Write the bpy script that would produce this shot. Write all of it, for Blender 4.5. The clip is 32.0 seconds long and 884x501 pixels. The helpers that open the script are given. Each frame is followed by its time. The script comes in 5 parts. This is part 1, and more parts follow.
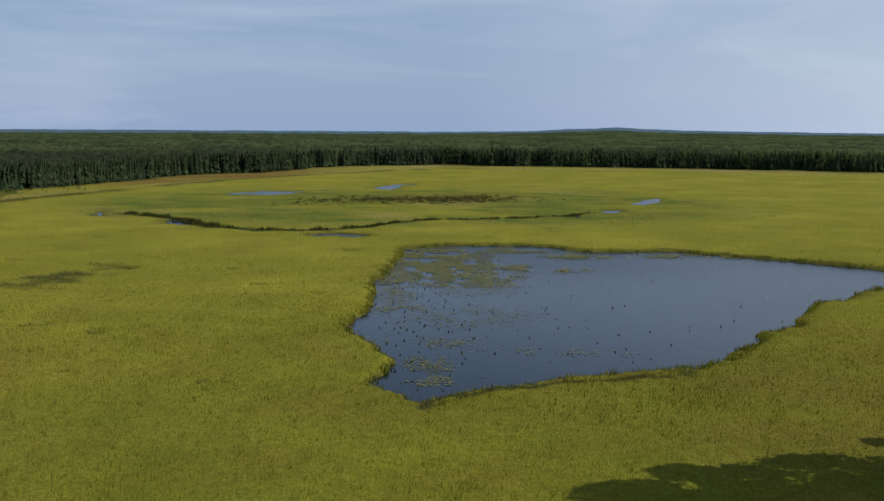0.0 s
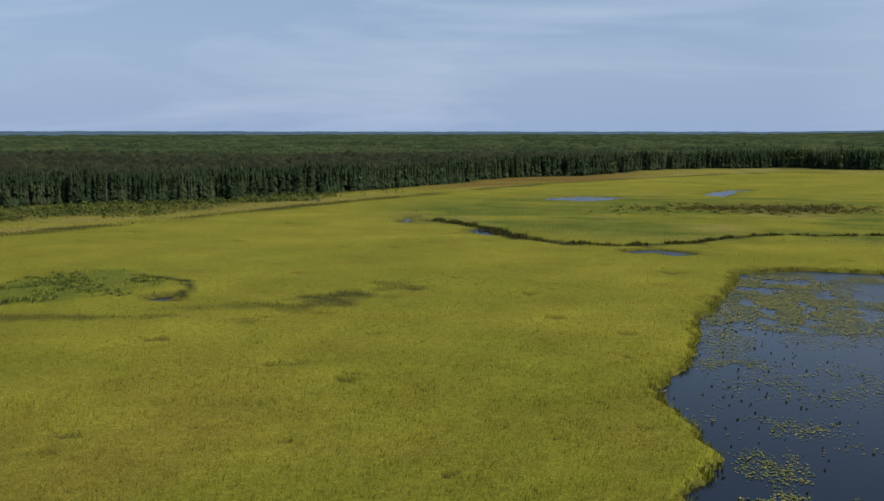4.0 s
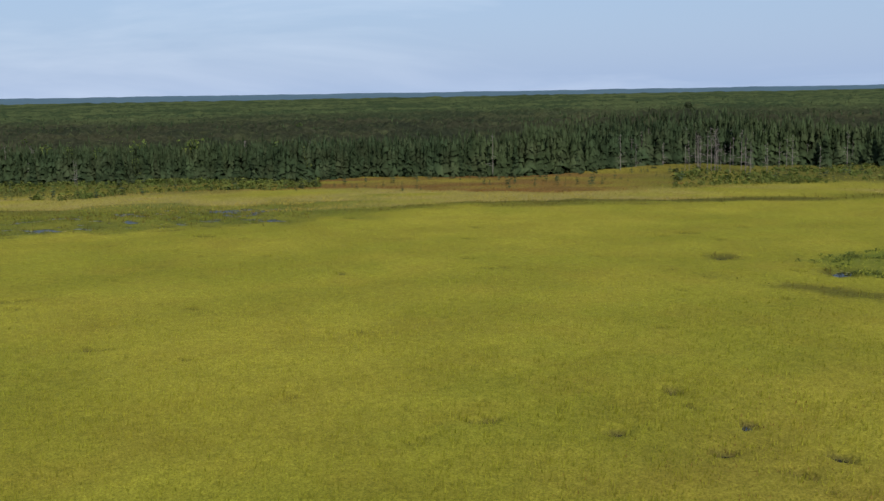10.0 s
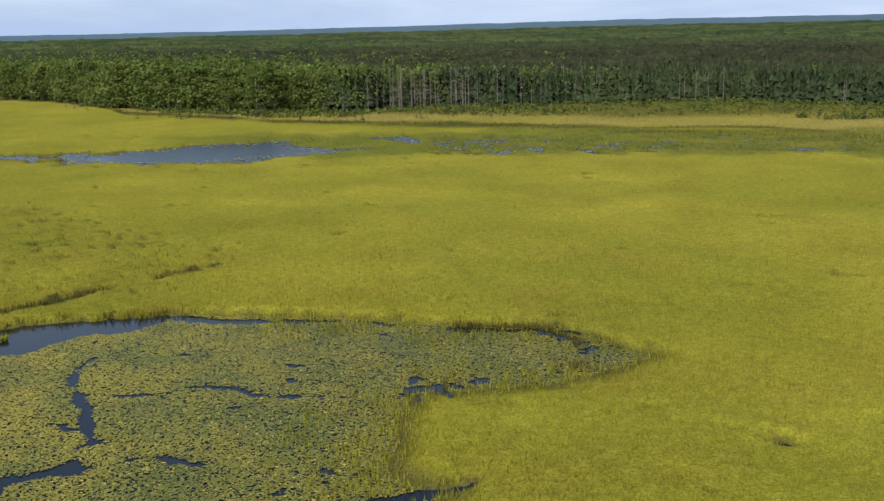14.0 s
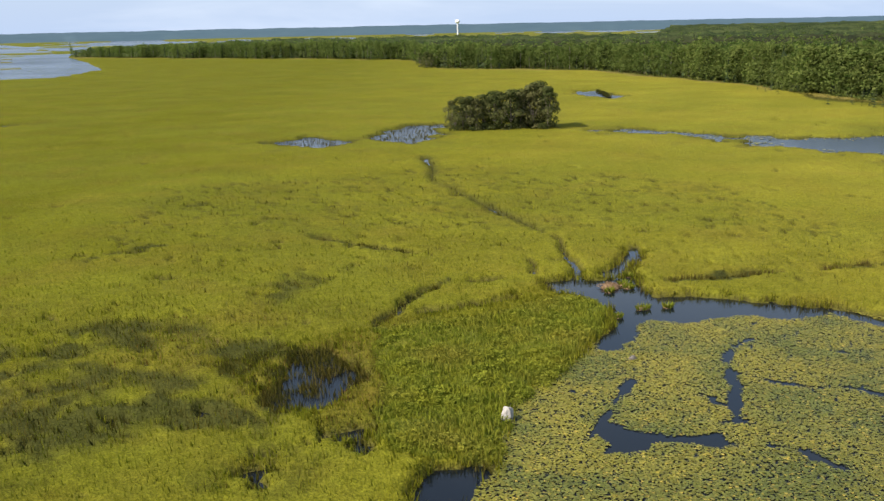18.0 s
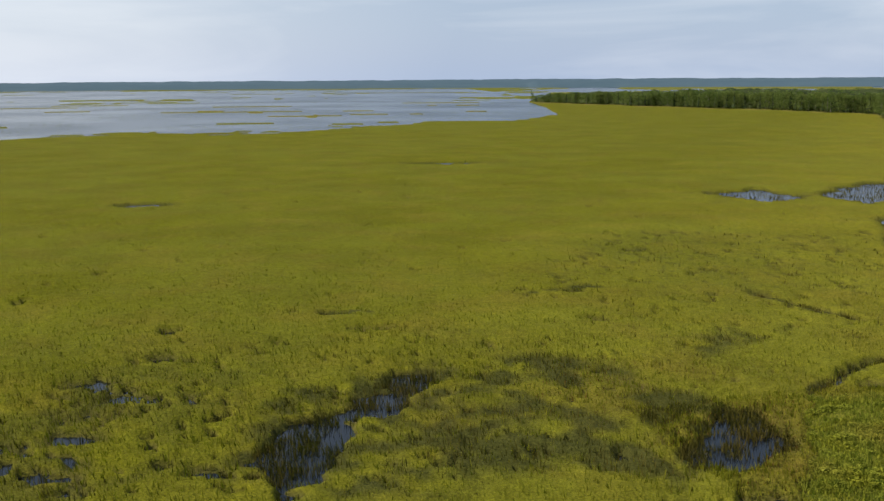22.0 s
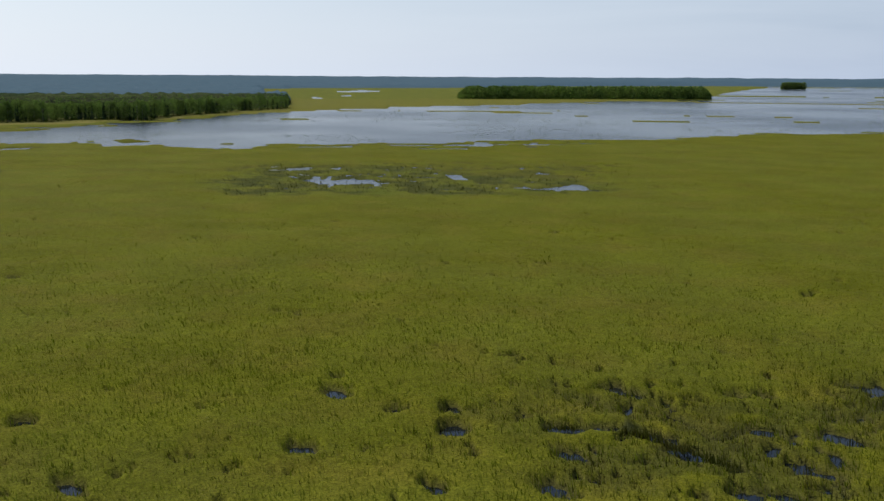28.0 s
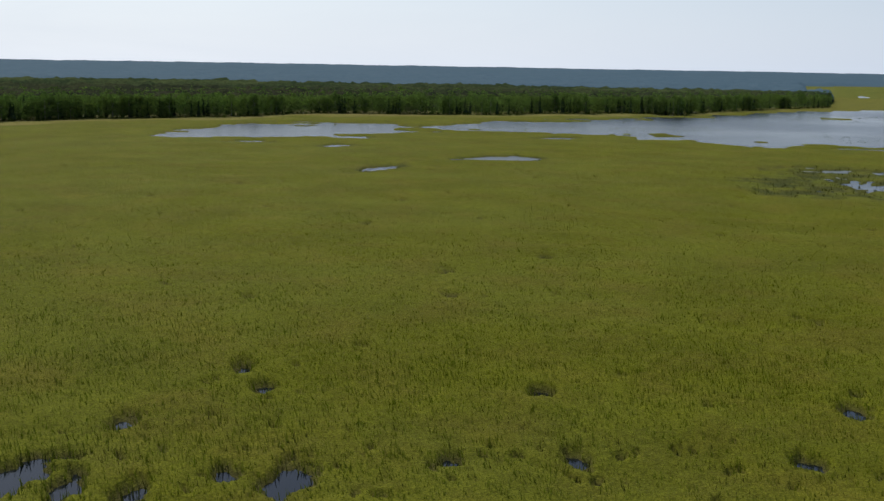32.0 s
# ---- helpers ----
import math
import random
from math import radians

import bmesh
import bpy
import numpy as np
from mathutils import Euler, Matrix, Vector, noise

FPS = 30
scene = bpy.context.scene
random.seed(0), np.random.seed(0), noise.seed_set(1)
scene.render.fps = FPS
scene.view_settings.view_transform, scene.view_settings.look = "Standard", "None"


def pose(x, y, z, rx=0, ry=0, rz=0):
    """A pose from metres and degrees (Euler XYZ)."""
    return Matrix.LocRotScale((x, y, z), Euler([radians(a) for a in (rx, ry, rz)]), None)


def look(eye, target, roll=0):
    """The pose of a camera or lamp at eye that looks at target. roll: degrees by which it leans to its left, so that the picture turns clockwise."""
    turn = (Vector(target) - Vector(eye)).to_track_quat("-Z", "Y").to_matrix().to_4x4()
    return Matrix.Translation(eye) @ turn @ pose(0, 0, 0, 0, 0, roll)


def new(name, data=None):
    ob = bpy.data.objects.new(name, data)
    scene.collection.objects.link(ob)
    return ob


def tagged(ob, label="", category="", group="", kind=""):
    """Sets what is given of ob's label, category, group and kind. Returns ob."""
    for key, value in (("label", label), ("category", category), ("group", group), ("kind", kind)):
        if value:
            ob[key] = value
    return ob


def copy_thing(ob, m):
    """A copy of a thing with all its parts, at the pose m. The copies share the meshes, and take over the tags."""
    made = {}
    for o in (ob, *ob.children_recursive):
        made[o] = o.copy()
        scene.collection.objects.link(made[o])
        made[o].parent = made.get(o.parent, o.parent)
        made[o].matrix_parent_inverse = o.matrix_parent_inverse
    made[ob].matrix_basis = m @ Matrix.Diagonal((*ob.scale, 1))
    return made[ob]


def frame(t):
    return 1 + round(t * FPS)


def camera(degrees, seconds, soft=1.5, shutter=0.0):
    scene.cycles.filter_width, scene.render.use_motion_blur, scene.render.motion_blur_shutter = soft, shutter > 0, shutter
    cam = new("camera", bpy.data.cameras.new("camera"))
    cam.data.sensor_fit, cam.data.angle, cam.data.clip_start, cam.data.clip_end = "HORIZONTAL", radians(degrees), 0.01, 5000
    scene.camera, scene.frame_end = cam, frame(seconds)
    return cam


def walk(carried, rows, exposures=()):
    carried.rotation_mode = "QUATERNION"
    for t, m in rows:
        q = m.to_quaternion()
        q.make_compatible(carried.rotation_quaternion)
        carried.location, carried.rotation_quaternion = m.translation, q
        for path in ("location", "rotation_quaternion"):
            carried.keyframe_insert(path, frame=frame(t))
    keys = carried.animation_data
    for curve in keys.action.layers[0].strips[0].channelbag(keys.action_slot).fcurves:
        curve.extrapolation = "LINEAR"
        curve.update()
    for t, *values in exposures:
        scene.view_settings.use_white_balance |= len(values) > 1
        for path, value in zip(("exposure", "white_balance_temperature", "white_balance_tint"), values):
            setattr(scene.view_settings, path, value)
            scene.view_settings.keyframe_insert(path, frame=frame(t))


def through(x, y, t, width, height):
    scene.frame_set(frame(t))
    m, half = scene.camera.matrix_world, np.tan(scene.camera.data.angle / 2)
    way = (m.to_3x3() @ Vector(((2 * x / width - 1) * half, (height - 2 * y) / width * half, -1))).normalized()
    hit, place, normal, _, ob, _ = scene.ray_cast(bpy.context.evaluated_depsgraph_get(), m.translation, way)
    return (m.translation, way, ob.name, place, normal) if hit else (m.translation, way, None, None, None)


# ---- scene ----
cam = camera(45.5, 32.0, soft=1.5)
PATH = [
    (0.0, (0.000, 0.000, 30.000), (-0.001, 99.351, 18.621), 0.355),
    (0.5, (-0.078, 4.527, 30.000), (-0.740, 103.870, 18.581), 0.352),
    (1.0, (-0.350, 9.038, 30.000), (-3.061, 108.345, 18.568), 0.326),
    (1.5, (-0.478, 13.689, 30.000), (-6.451, 112.850, 18.535), 0.301),
    (2.0, (-0.620, 18.310, 30.000), (-10.078, 117.199, 18.530), 0.260),
    (2.5, (-0.851, 22.834, 30.000), (-14.057, 121.292, 18.529), 0.207),
    (3.0, (-1.101, 27.224, 30.000), (-19.510, 124.841, 18.509), 0.074),
    (3.5, (-1.427, 32.095, 30.000), (-25.761, 128.409, 18.531), 0.021),
    (5.5, (-4.514, 50.201, 30.000), (-52.277, 137.370, 19.033), -0.229),
    (6.0, (-5.318, 53.206, 30.000), (-58.707, 137.062, 19.144), -0.293),
    (6.5, (-5.891, 55.502, 30.000), (-64.726, 135.644, 19.242), -0.281),
    (7.0, (-6.595, 57.243, 30.000), (-71.346, 132.701, 19.356), -0.274),
    (7.5, (-6.978, 58.403, 30.000), (-76.427, 129.569, 19.405), -0.421),
    (8.0, (-7.067, 58.907, 30.000), (-81.908, 124.391, 19.480), -0.728),
    (8.5, (-7.053, 58.866, 30.000), (-85.850, 119.433, 18.922), -0.886),
    (9.0, (-7.041, 58.558, 30.000), (-89.885, 113.162, 17.537), -0.920),
    (9.5, (-7.041, 58.558, 30.000), (-93.435, 107.032, 16.347), -1.008),
    (10.0, (-7.041, 58.558, 30.000), (-96.964, 99.685, 15.085), -1.064),
    (10.5, (-7.041, 58.558, 30.000), (-100.125, 91.358, 13.887), -1.164),
    (11.0, (-7.041, 58.558, 30.000), (-102.383, 81.782, 10.750), -1.240),
    (11.5, (-7.041, 58.558, 30.000), (-103.769, 72.680, 8.920), -1.361),
    (12.0, (-7.041, 58.558, 30.000), (-104.619, 64.705, 9.002), -1.313),
    (12.5, (-7.041, 58.558, 30.000), (-104.767, 55.193, 9.063), -1.269),
    (13.0, (-7.041, 58.558, 30.000), (-104.275, 48.192, 9.066), -1.307),
    (13.5, (-7.041, 58.558, 30.000), (-103.142, 40.474, 9.078), -1.354),
    (14.0, (-7.041, 58.558, 30.000), (-101.286, 32.480, 9.072), -1.349),
    (14.5, (-7.041, 58.558, 30.000), (-98.971, 25.226, 9.071), -1.329),
    (16.5, (-7.041, 58.558, 30.000), (-83.993, -1.786, 9.096), -1.419),
    (17.0, (-7.041, 58.558, 30.000), (-79.158, -7.479, 9.066), -1.469),
    (17.5, (-7.041, 58.558, 30.000), (-73.954, -12.748, 9.065), -1.400),
    (18.0, (-7.041, 58.558, 30.000), (-67.924, -17.941, 8.997), -1.241),
    (18.5, (-7.041, 58.558, 30.000), (-61.067, -22.901, 8.887), -0.999),
    (19.0, (-7.041, 58.558, 30.000), (-55.069, -26.548, 8.780), -0.833),
    (19.5, (-7.041, 58.558, 30.000), (-52.465, -27.945, 8.695), -0.744),
    (20.0, (-7.041, 58.558, 30.000), (-52.103, -28.785, 11.541), -0.621),
    (20.5, (-7.041, 58.558, 30.000), (-49.421, -30.541, 13.710), -0.622),
    (21.0, (-7.041, 58.558, 30.000), (-42.179, -33.654, 13.805), -0.495),
    (21.5, (-7.041, 58.558, 30.000), (-36.206, -35.725, 13.869), -0.354),
    (22.0, (-7.041, 58.558, 30.000), (-32.264, -36.866, 13.936), -0.308),
    (22.5, (-7.041, 58.558, 30.000), (-28.589, -37.771, 13.985), -0.275),
    (23.0, (-7.041, 58.558, 30.000), (-24.473, -38.604, 14.011), -0.278),
    (23.5, (-7.041, 58.558, 30.000), (-19.368, -39.381, 14.000), -0.289),
    (24.0, (-7.041, 58.558, 30.000), (-13.323, -39.952, 13.988), -0.237),
    (24.5, (-7.041, 58.558, 30.000), (-6.607, -40.147, 13.961), -0.262),
    (25.0, (-7.041, 58.558, 30.000), (1.531, -39.774, 13.955), -0.197),
    (25.5, (-7.041, 58.558, 30.000), (8.154, -38.959, 13.886), -0.069),
    (27.5, (-7.041, 58.558, 30.000), (32.230, -31.942, 13.645), 0.241),
    (28.0, (-7.041, 58.558, 30.000), (37.794, -29.305, 13.574), 0.296),
    (28.5, (-7.041, 58.558, 30.000), (42.752, -26.576, 13.482), 0.267),
    (29.0, (-7.041, 58.558, 30.000), (47.382, -23.675, 13.392), 0.332),
    (29.5, (-7.041, 58.558, 30.000), (51.908, -20.468, 13.271), 0.434),
    (30.0, (-7.041, 58.558, 30.000), (56.451, -16.840, 13.150), 0.513),
    (30.5, (-7.041, 58.558, 30.000), (61.091, -12.653, 13.057), 0.612),
    (31.0, (-7.041, 58.558, 30.000), (64.980, -8.701, 12.996), 0.657),
    (31.5, (-7.041, 58.558, 30.000), (69.665, -3.269, 12.866), 0.756),
    (32.0, (-7.041, 58.558, 30.000), (73.883, 2.412, 12.710), 0.895),
]
EXPOSURES = [(0.0, 0.0, 6500, 10), (6.0, 0.17, 6500, 10), (9.5, 0.29, 6550, 10), (13.0, 0.55, 6750, 10), (17.0, 0.76, 7000, 10), (19.5, 0.90, 7450, 11), (21.0, 0.54, 7450, 11),
             (23.0, 0.42, 7250, 11), (24.5, 0.28, 7000, 10), (28.0, 0.03, 6600, 9), (32.0, -0.09, 6500, 9)]
walk(cam, [(t, look(eye, target, roll)) for t, eye, target, roll in PATH], EXPOSURES)

# ---- sky and sun ----
SUN_YAW, SUN_HEIGHT = 262.0, 42.0
world = bpy.data.worlds.new("hazy_summer_sky")
scene.world = world
world.use_nodes = True
wn, wl = world.node_tree.nodes, world.node_tree.links
wn.clear()
sky = wn.new("ShaderNodeTexSky")
sky.sky_type, sky.sun_disc = "NISHITA", False
sky.sun_elevation, sky.sun_rotation = radians(SUN_HEIGHT), radians(360 - SUN_YAW)
sky.air_density, sky.dust_density, sky.ozone_density = 1.0, 1.0, 4.0
w_at = wn.new("ShaderNodeTexCoord")
w_map = wn.new("ShaderNodeMapping")
w_map.inputs["Scale"].default_value = (1.1, 1.1, 6.5)
w_cirrus = wn.new("ShaderNodeTexNoise")
w_cirrus.inputs["Scale"].default_value, w_cirrus.inputs["Detail"].default_value = 2.2, 6.0
w_cirrus.inputs["Roughness"].default_value, w_cirrus.inputs["Distortion"].default_value = 0.55, 0.6
w_ramp = wn.new("ShaderNodeMapRange")
w_ramp.inputs["From Min"].default_value, w_ramp.inputs["From Max"].default_value = 0.46, 0.78
w_ramp.inputs["To Min"].default_value, w_ramp.inputs["To Max"].default_value = 0.04, 0.40
w_mix = wn.new("ShaderNodeMix")
w_mix.data_type = "RGBA"
w_mix.inputs["B"].default_value = (4.6, 5.9, 8.6, 1)
w_back = wn.new("ShaderNodeBackground")
w_back.inputs["Strength"].default_value = 0.085
w_out = wn.new("ShaderNodeOutputWorld")
wl.new(w_at.outputs["Generated"], w_map.inputs["Vector"])
wl.new(w_map.outputs["Vector"], w_cirrus.inputs["Vector"])
wl.new(w_cirrus.outputs["Fac"], w_ramp.inputs["Value"])
w_axes = wn.new("ShaderNodeSeparateXYZ")
w_haze = wn.new("ShaderNodeMapRange")
w_haze.inputs["From Min"].default_value, w_haze.inputs["From Max"].default_value = 0.0, 0.27
w_haze.inputs["To Min"].default_value, w_haze.inputs["To Max"].default_value = 0.85, 0.10
w_veil = wn.new("ShaderNodeMix")
w_veil.data_type = "RGBA"
w_veil.inputs["B"].default_value = (8.2, 9.1, 10.4, 1)
wl.new(w_at.outputs["Generated"], w_axes.inputs["Vector"])
wl.new(w_axes.outputs["Z"], w_haze.inputs["Value"])
w_dot = wn.new("ShaderNodeVectorMath")
w_dot.operation = "DOT_PRODUCT"
w_dot.inputs[1].default_value = (-math.sin(radians(SUN_YAW)), math.cos(radians(SUN_YAW)), 0.35)
w_glow = wn.new("ShaderNodeMapRange")
w_glow.inputs["From Min"].default_value, w_glow.inputs["From Max"].default_value = -0.12, 1.0
w_tone = wn.new("ShaderNodeMix")
w_tone.data_type = "RGBA"
w_tone.inputs["A"].default_value, w_tone.inputs["B"].default_value = (3.4, 4.75, 7.45, 1), (10.6, 11.6, 13.2, 1)
wl.new(w_at.outputs["Generated"], w_dot.inputs[0])
wl.new(w_dot.outputs["Value"], w_glow.inputs["Value"])
wl.new(w_glow.outputs["Result"], w_tone.inputs["Factor"])
wl.new(w_tone.outputs["Result"], w_mix.inputs["B"])
wl.new(w_haze.outputs["Result"], w_mix.inputs["Factor"])
wl.new(sky.outputs["Color"], w_mix.inputs["A"])
wl.new(w_ramp.outputs["Result"], w_veil.inputs["Factor"])
wl.new(w_mix.outputs["Result"], w_veil.inputs["A"])
wl.new(w_veil.outputs["Result"], w_back.inputs["Color"])
wl.new(w_back.outputs["Background"], w_out.inputs["Surface"])


def heading(yaw):
    """The level direction at that many degrees to the left of +y."""
    return Vector((-math.sin(radians(yaw)), math.cos(radians(yaw)), 0))


sun = new("sun", bpy.data.lights.new("sun", "SUN"))
sun.data.energy, sun.data.angle, sun.data.color = 3.6, radians(0.6), (1.0, 0.95, 0.87)
s_dir = heading(SUN_YAW) * math.cos(radians(SUN_HEIGHT)) + Vector((0, 0, math.sin(radians(SUN_HEIGHT))))
sun.matrix_world = look(s_dir * 300, (0, 0, 0))


# ---- materials ----
class Nodes:
    """A short hand for node materials."""

    def __init__(self, name):
        self.material = bpy.data.materials.new(name)
        self.material.use_nodes = True
        self.tree = self.material.node_tree
        self.tree.nodes.clear()
        self.out = self.add("ShaderNodeOutputMaterial")
        self.place = self.add("ShaderNodeTexCoord").outputs["Object"]

    def add(self, kind, **values):
        node = self.tree.nodes.new(kind)
        for key, value in values.items():
            node.inputs[key.replace("_", " ")].default_value = value
        return node

    def link(self, a, b):
        self.tree.links.new(a, b)

    def noise(self, scale, detail=3.0, stretch=None, rough=0.55):
        node = self.add("ShaderNodeTexNoise", Scale=scale, Detail=detail, Roughness=rough)
        where = self.place
        if stretch:
            mapping = self.add("ShaderNodeMapping", Scale=stretch)
            self.link(where, mapping.inputs["Vector"])
            where = mapping.outputs["Vector"]
        self.link(where, node.inputs["Vector"])
        return node.outputs["Fac"]

    def span(self, value, low, high, a=0.0, b=1.0):
        node = self.add("ShaderNodeMapRange", From_Min=low, From_Max=high, To_Min=a, To_Max=b)
        self.link(value, node.inputs["Value"])
        return node.outputs["Result"]

    def blend(self, factor, a, b, how="MIX"):
        node = self.add("ShaderNodeMix")
        node.data_type, node.blend_type = "RGBA", how
        for socket, value in (("Factor", factor), ("A", a), ("B", b)):
            if isinstance(value, (tuple, float, int)):
                node.inputs[socket].default_value = (*value, 1) if isinstance(value, tuple) else value
            else:
                self.link(value, node.inputs[socket])
        return node.outputs["Result"]

    def patches(self, main, green, tan, wide):
        """Broad drifts of greener and riper plants, plus painted front-lit brightness to the north-west."""
        slope = self.add("ShaderNodeVectorMath")
        slope.operation = "DOT_PRODUCT"
        slope.inputs[1].default_value = (-0.0075, 0.006, 0)
        self.link(self.place, slope.inputs[0])
        # brightness with the sun behind, dimmed towards the sun, put into the colour
        front_lit = self.span(slope.outputs["Value"], -0.38, 1.30)
        darker = tuple(c * k for c, k in zip(main, (0.50, 0.565, 0.29)))
        colour = self.blend(front_lit, darker, main)
        colour = self.blend(self.span(self.noise(wide, 3.0), 0.44, 0.60, 0.55, 0.0), colour, self.blend(front_lit, tuple(c * 0.8 for c in green), green))
        mid = self.span(self.noise(0.09, 4.0), 0.46, 0.68, 0.0, 0.55)
        return self.blend(mid, colour, self.blend(front_lit, tuple(c * 0.72 for c in tan), tan))

    def island(self):
        return self.add("ShaderNodeNewGeometry").outputs["Random Per Island"]

    def each(self):
        return self.add("ShaderNodeObjectInfo").outputs["Random"]

    def attribute(self, name):
        node = self.add("ShaderNodeAttribute")
        node.attribute_name = name
        return node

    def surface(self, colour, roughness=0.8, bump=None, depth=0.1, metal=0.0):
        node = self.add("ShaderNodeBsdfPrincipled", Roughness=roughness, Metallic=metal, Specular_IOR_Level=0.5 if roughness < 0.6 else 0.03)
        if isinstance(colour, tuple):
            node.inputs["Base Color"].default_value = (*colour, 1)
        else:
            self.link(colour, node.inputs["Base Color"])
        if bump is not None:
            b = self.add("ShaderNodeBump", Strength=0.8, Distance=depth)
            self.link(bump, b.inputs["Height"])
            self.link(b.outputs["Normal"], node.inputs["Normal"])
        self.link(node.outputs["BSDF"], self.out.inputs["Surface"])
        return self.material

    def leaf(self, colour, through=0.4):
        """Thin leaves: part of the light passes through."""
        front, back = self.add("ShaderNodeBsdfDiffuse"), self.add("ShaderNodeBsdfTranslucent")
        both = self.add("ShaderNodeMixShader", Fac=through)
        self.link(colour, front.inputs["Color"])
        self.link(self.blend(1.0, colour, (0.72, 1.0, 0.6), "MULTIPLY"), back.inputs["Color"])
        self.link(front.outputs["BSDF"], both.inputs[1])
        self.link(back.outputs["BSDF"], both.inputs[2])
        self.link(both.outputs["Shader"], self.out.inputs["Surface"])
        return self.material


RICE = (0.258, 0.241, 0.030)
RICE_GREEN = (0.170, 0.182, 0.020)
RICE_TAN = (0.228, 0.194, 0.027)


def grass_material(name, main, green, tan, spread=0.15, wide=0.02):
    n = Nodes(name)
    colour = n.patches(main, green, tan, wide)
    dark = n.span(n.island(), 0.0, 1.0, 1.0 - spread, 1.0 + spread)
    colour = n.blend(1.0, colour, dark, "MULTIPLY")
    return n.leaf(colour, 0.25)


M_RICE = grass_material("wild_rice_blades", RICE, RICE_GREEN, RICE_TAN, 0.30)
M_MAT = grass_material("sedge_mat_leaves", (0.300, 0.298, 0.046), (0.180, 0.220, 0.034), (0.33, 0.262, 0.056), 0.35, 0.45)
M_MEADOW = grass_material("meadow_sedge_blades", (0.150, 0.165, 0.026), (0.095, 0.120, 0.022), (0.20, 0.18, 0.032), 0.25, 0.05)
M_STRAW = grass_material("straw_sedge_blades", (0.30, 0.24, 0.055), (0.19, 0.18, 0.04), (0.32, 0.235, 0.065), 0.3, 0.03)
M_RUST = grass_material("rusty_heath_leaves", (0.19, 0.098, 0.03), (0.12, 0.09, 0.028), (0.25, 0.155, 0.045), 0.4, 0.05)
M_BANK = grass_material("bank_reed_blades", (0.060, 0.062, 0.018), (0.042, 0.052, 0.016), (0.085, 0.066, 0.024), 0.35, 0.06)
M_REED = grass_material("dark_reed_blades", (0.118, 0.100, 0.024), (0.082, 0.080, 0.020), (0.165, 0.118, 0.038), 0.3, 0.06)
M_HEATH = grass_material("meadow_shrub_leaves", (0.085, 0.070, 0.026), (0.06, 0.062, 0.022), (0.125, 0.085, 0.034), 0.35, 0.05)
M_SCRUB = grass_material("willow_scrub_leaves", (0.090, 0.112, 0.028), (0.062, 0.088, 0.024), (0.14, 0.13, 0.04), 0.35, 0.05)


def make_ground():
    n = Nodes("marsh_ground")
    cover = n.attribute("cover")
    parts = n.add("ShaderNodeSeparateColor")
    n.link(cover.outputs["Color"], parts.inputs["Color"])
    far = n.patches(RICE, RICE_GREEN, RICE_TAN, 0.02)
    far = n.blend(1.0, far, n.span(n.noise(0.05, 4.0), 0.35, 0.7, 0.80, 1.0), "MULTIPLY")
    fine = n.span(n.noise(1.1, 4.0), 0.3, 0.7, 0.82, 1.15)
    grain = n.span(n.noise(4.5, 4.0, None, 0.7), 0.32, 0.68, 0.58, 1.36)
    # dark base colour, showing in hollows where the plants stand low
    peat = n.blend(n.noise(0.8, 3.0), (0.060, 0.058, 0.018), (0.105, 0.094, 0.026))
    colour = n.blend(cover.outputs["Alpha"], peat, far)
    colour = n.blend(parts.outputs["Red"], colour, n.blend(n.noise(0.15, 3.0), (0.10, 0.070, 0.024), (0.19, 0.098, 0.03)))
    colour = n.blend(parts.outputs["Green"], colour, n.blend(n.noise(0.1, 3.0), (0.185, 0.165, 0.055), (0.27, 0.22, 0.065)))
    colour = n.blend(parts.outputs["Blue"], colour, n.blend(n.noise(0.3, 4.0), (0.030, 0.036, 0.012), (0.062, 0.064, 0.018)))
    meadow = n.attribute("meadow").outputs["Fac"]
    colour = n.blend(meadow, colour, n.blend(n.span(n.noise(0.06, 4.0), 0.35, 0.65), (0.085, 0.115, 0.018), (0.155, 0.160, 0.024)))
    colour = n.blend(1.0, n.blend(1.0, colour, fine, "MULTIPLY"), grain, "MULTIPLY")
    return n.surface(colour, 0.95, n.noise(3.2, 4.0, None, 0.65), 0.30)


def make_water():
    n = Nodes("lake_water")
    ripple = n.blend(0.5, n.noise(1.3, 3.0), n.noise(0.35, 2.0))
    calm = n.span(n.noise(0.006, 2.0), 0.4, 0.65, 0.07, 0.13)
    node = n.add("ShaderNodeBsdfPrincipled", IOR=1.33, Specular_IOR_Level=0.36)
    node.inputs["Base Color"].default_value = (0.006, 0.009, 0.013, 1)
    out = n.add("ShaderNodeVectorMath")
    out.operation = "LENGTH"
    n.link(n.place, out.inputs[0])
    wind = n.span(out.outputs["Value"], 120, 270, 0.0, 0.17)
    rough = n.add("ShaderNodeMath")
    n.link(calm, rough.inputs[0])
    n.link(wind, rough.inputs[1])
    lull = n.add("ShaderNodeMath")
    n.link(rough.outputs[0], lull.inputs[0])
    n.link(n.span(out.outputs["Value"], 330, 470, 0.0, -0.06), lull.inputs[1])
    n.link(lull.outputs[0], node.inputs["Roughness"])
    b = n.add("ShaderNodeBump", Strength=0.05, Distance=0.03)
    n.link(ripple, b.inputs["Height"])
    n.link(b.outputs["Normal"], node.inputs["Normal"])
    n.link(node.outputs["BSDF"], n.out.inputs["Surface"])
    return n.material


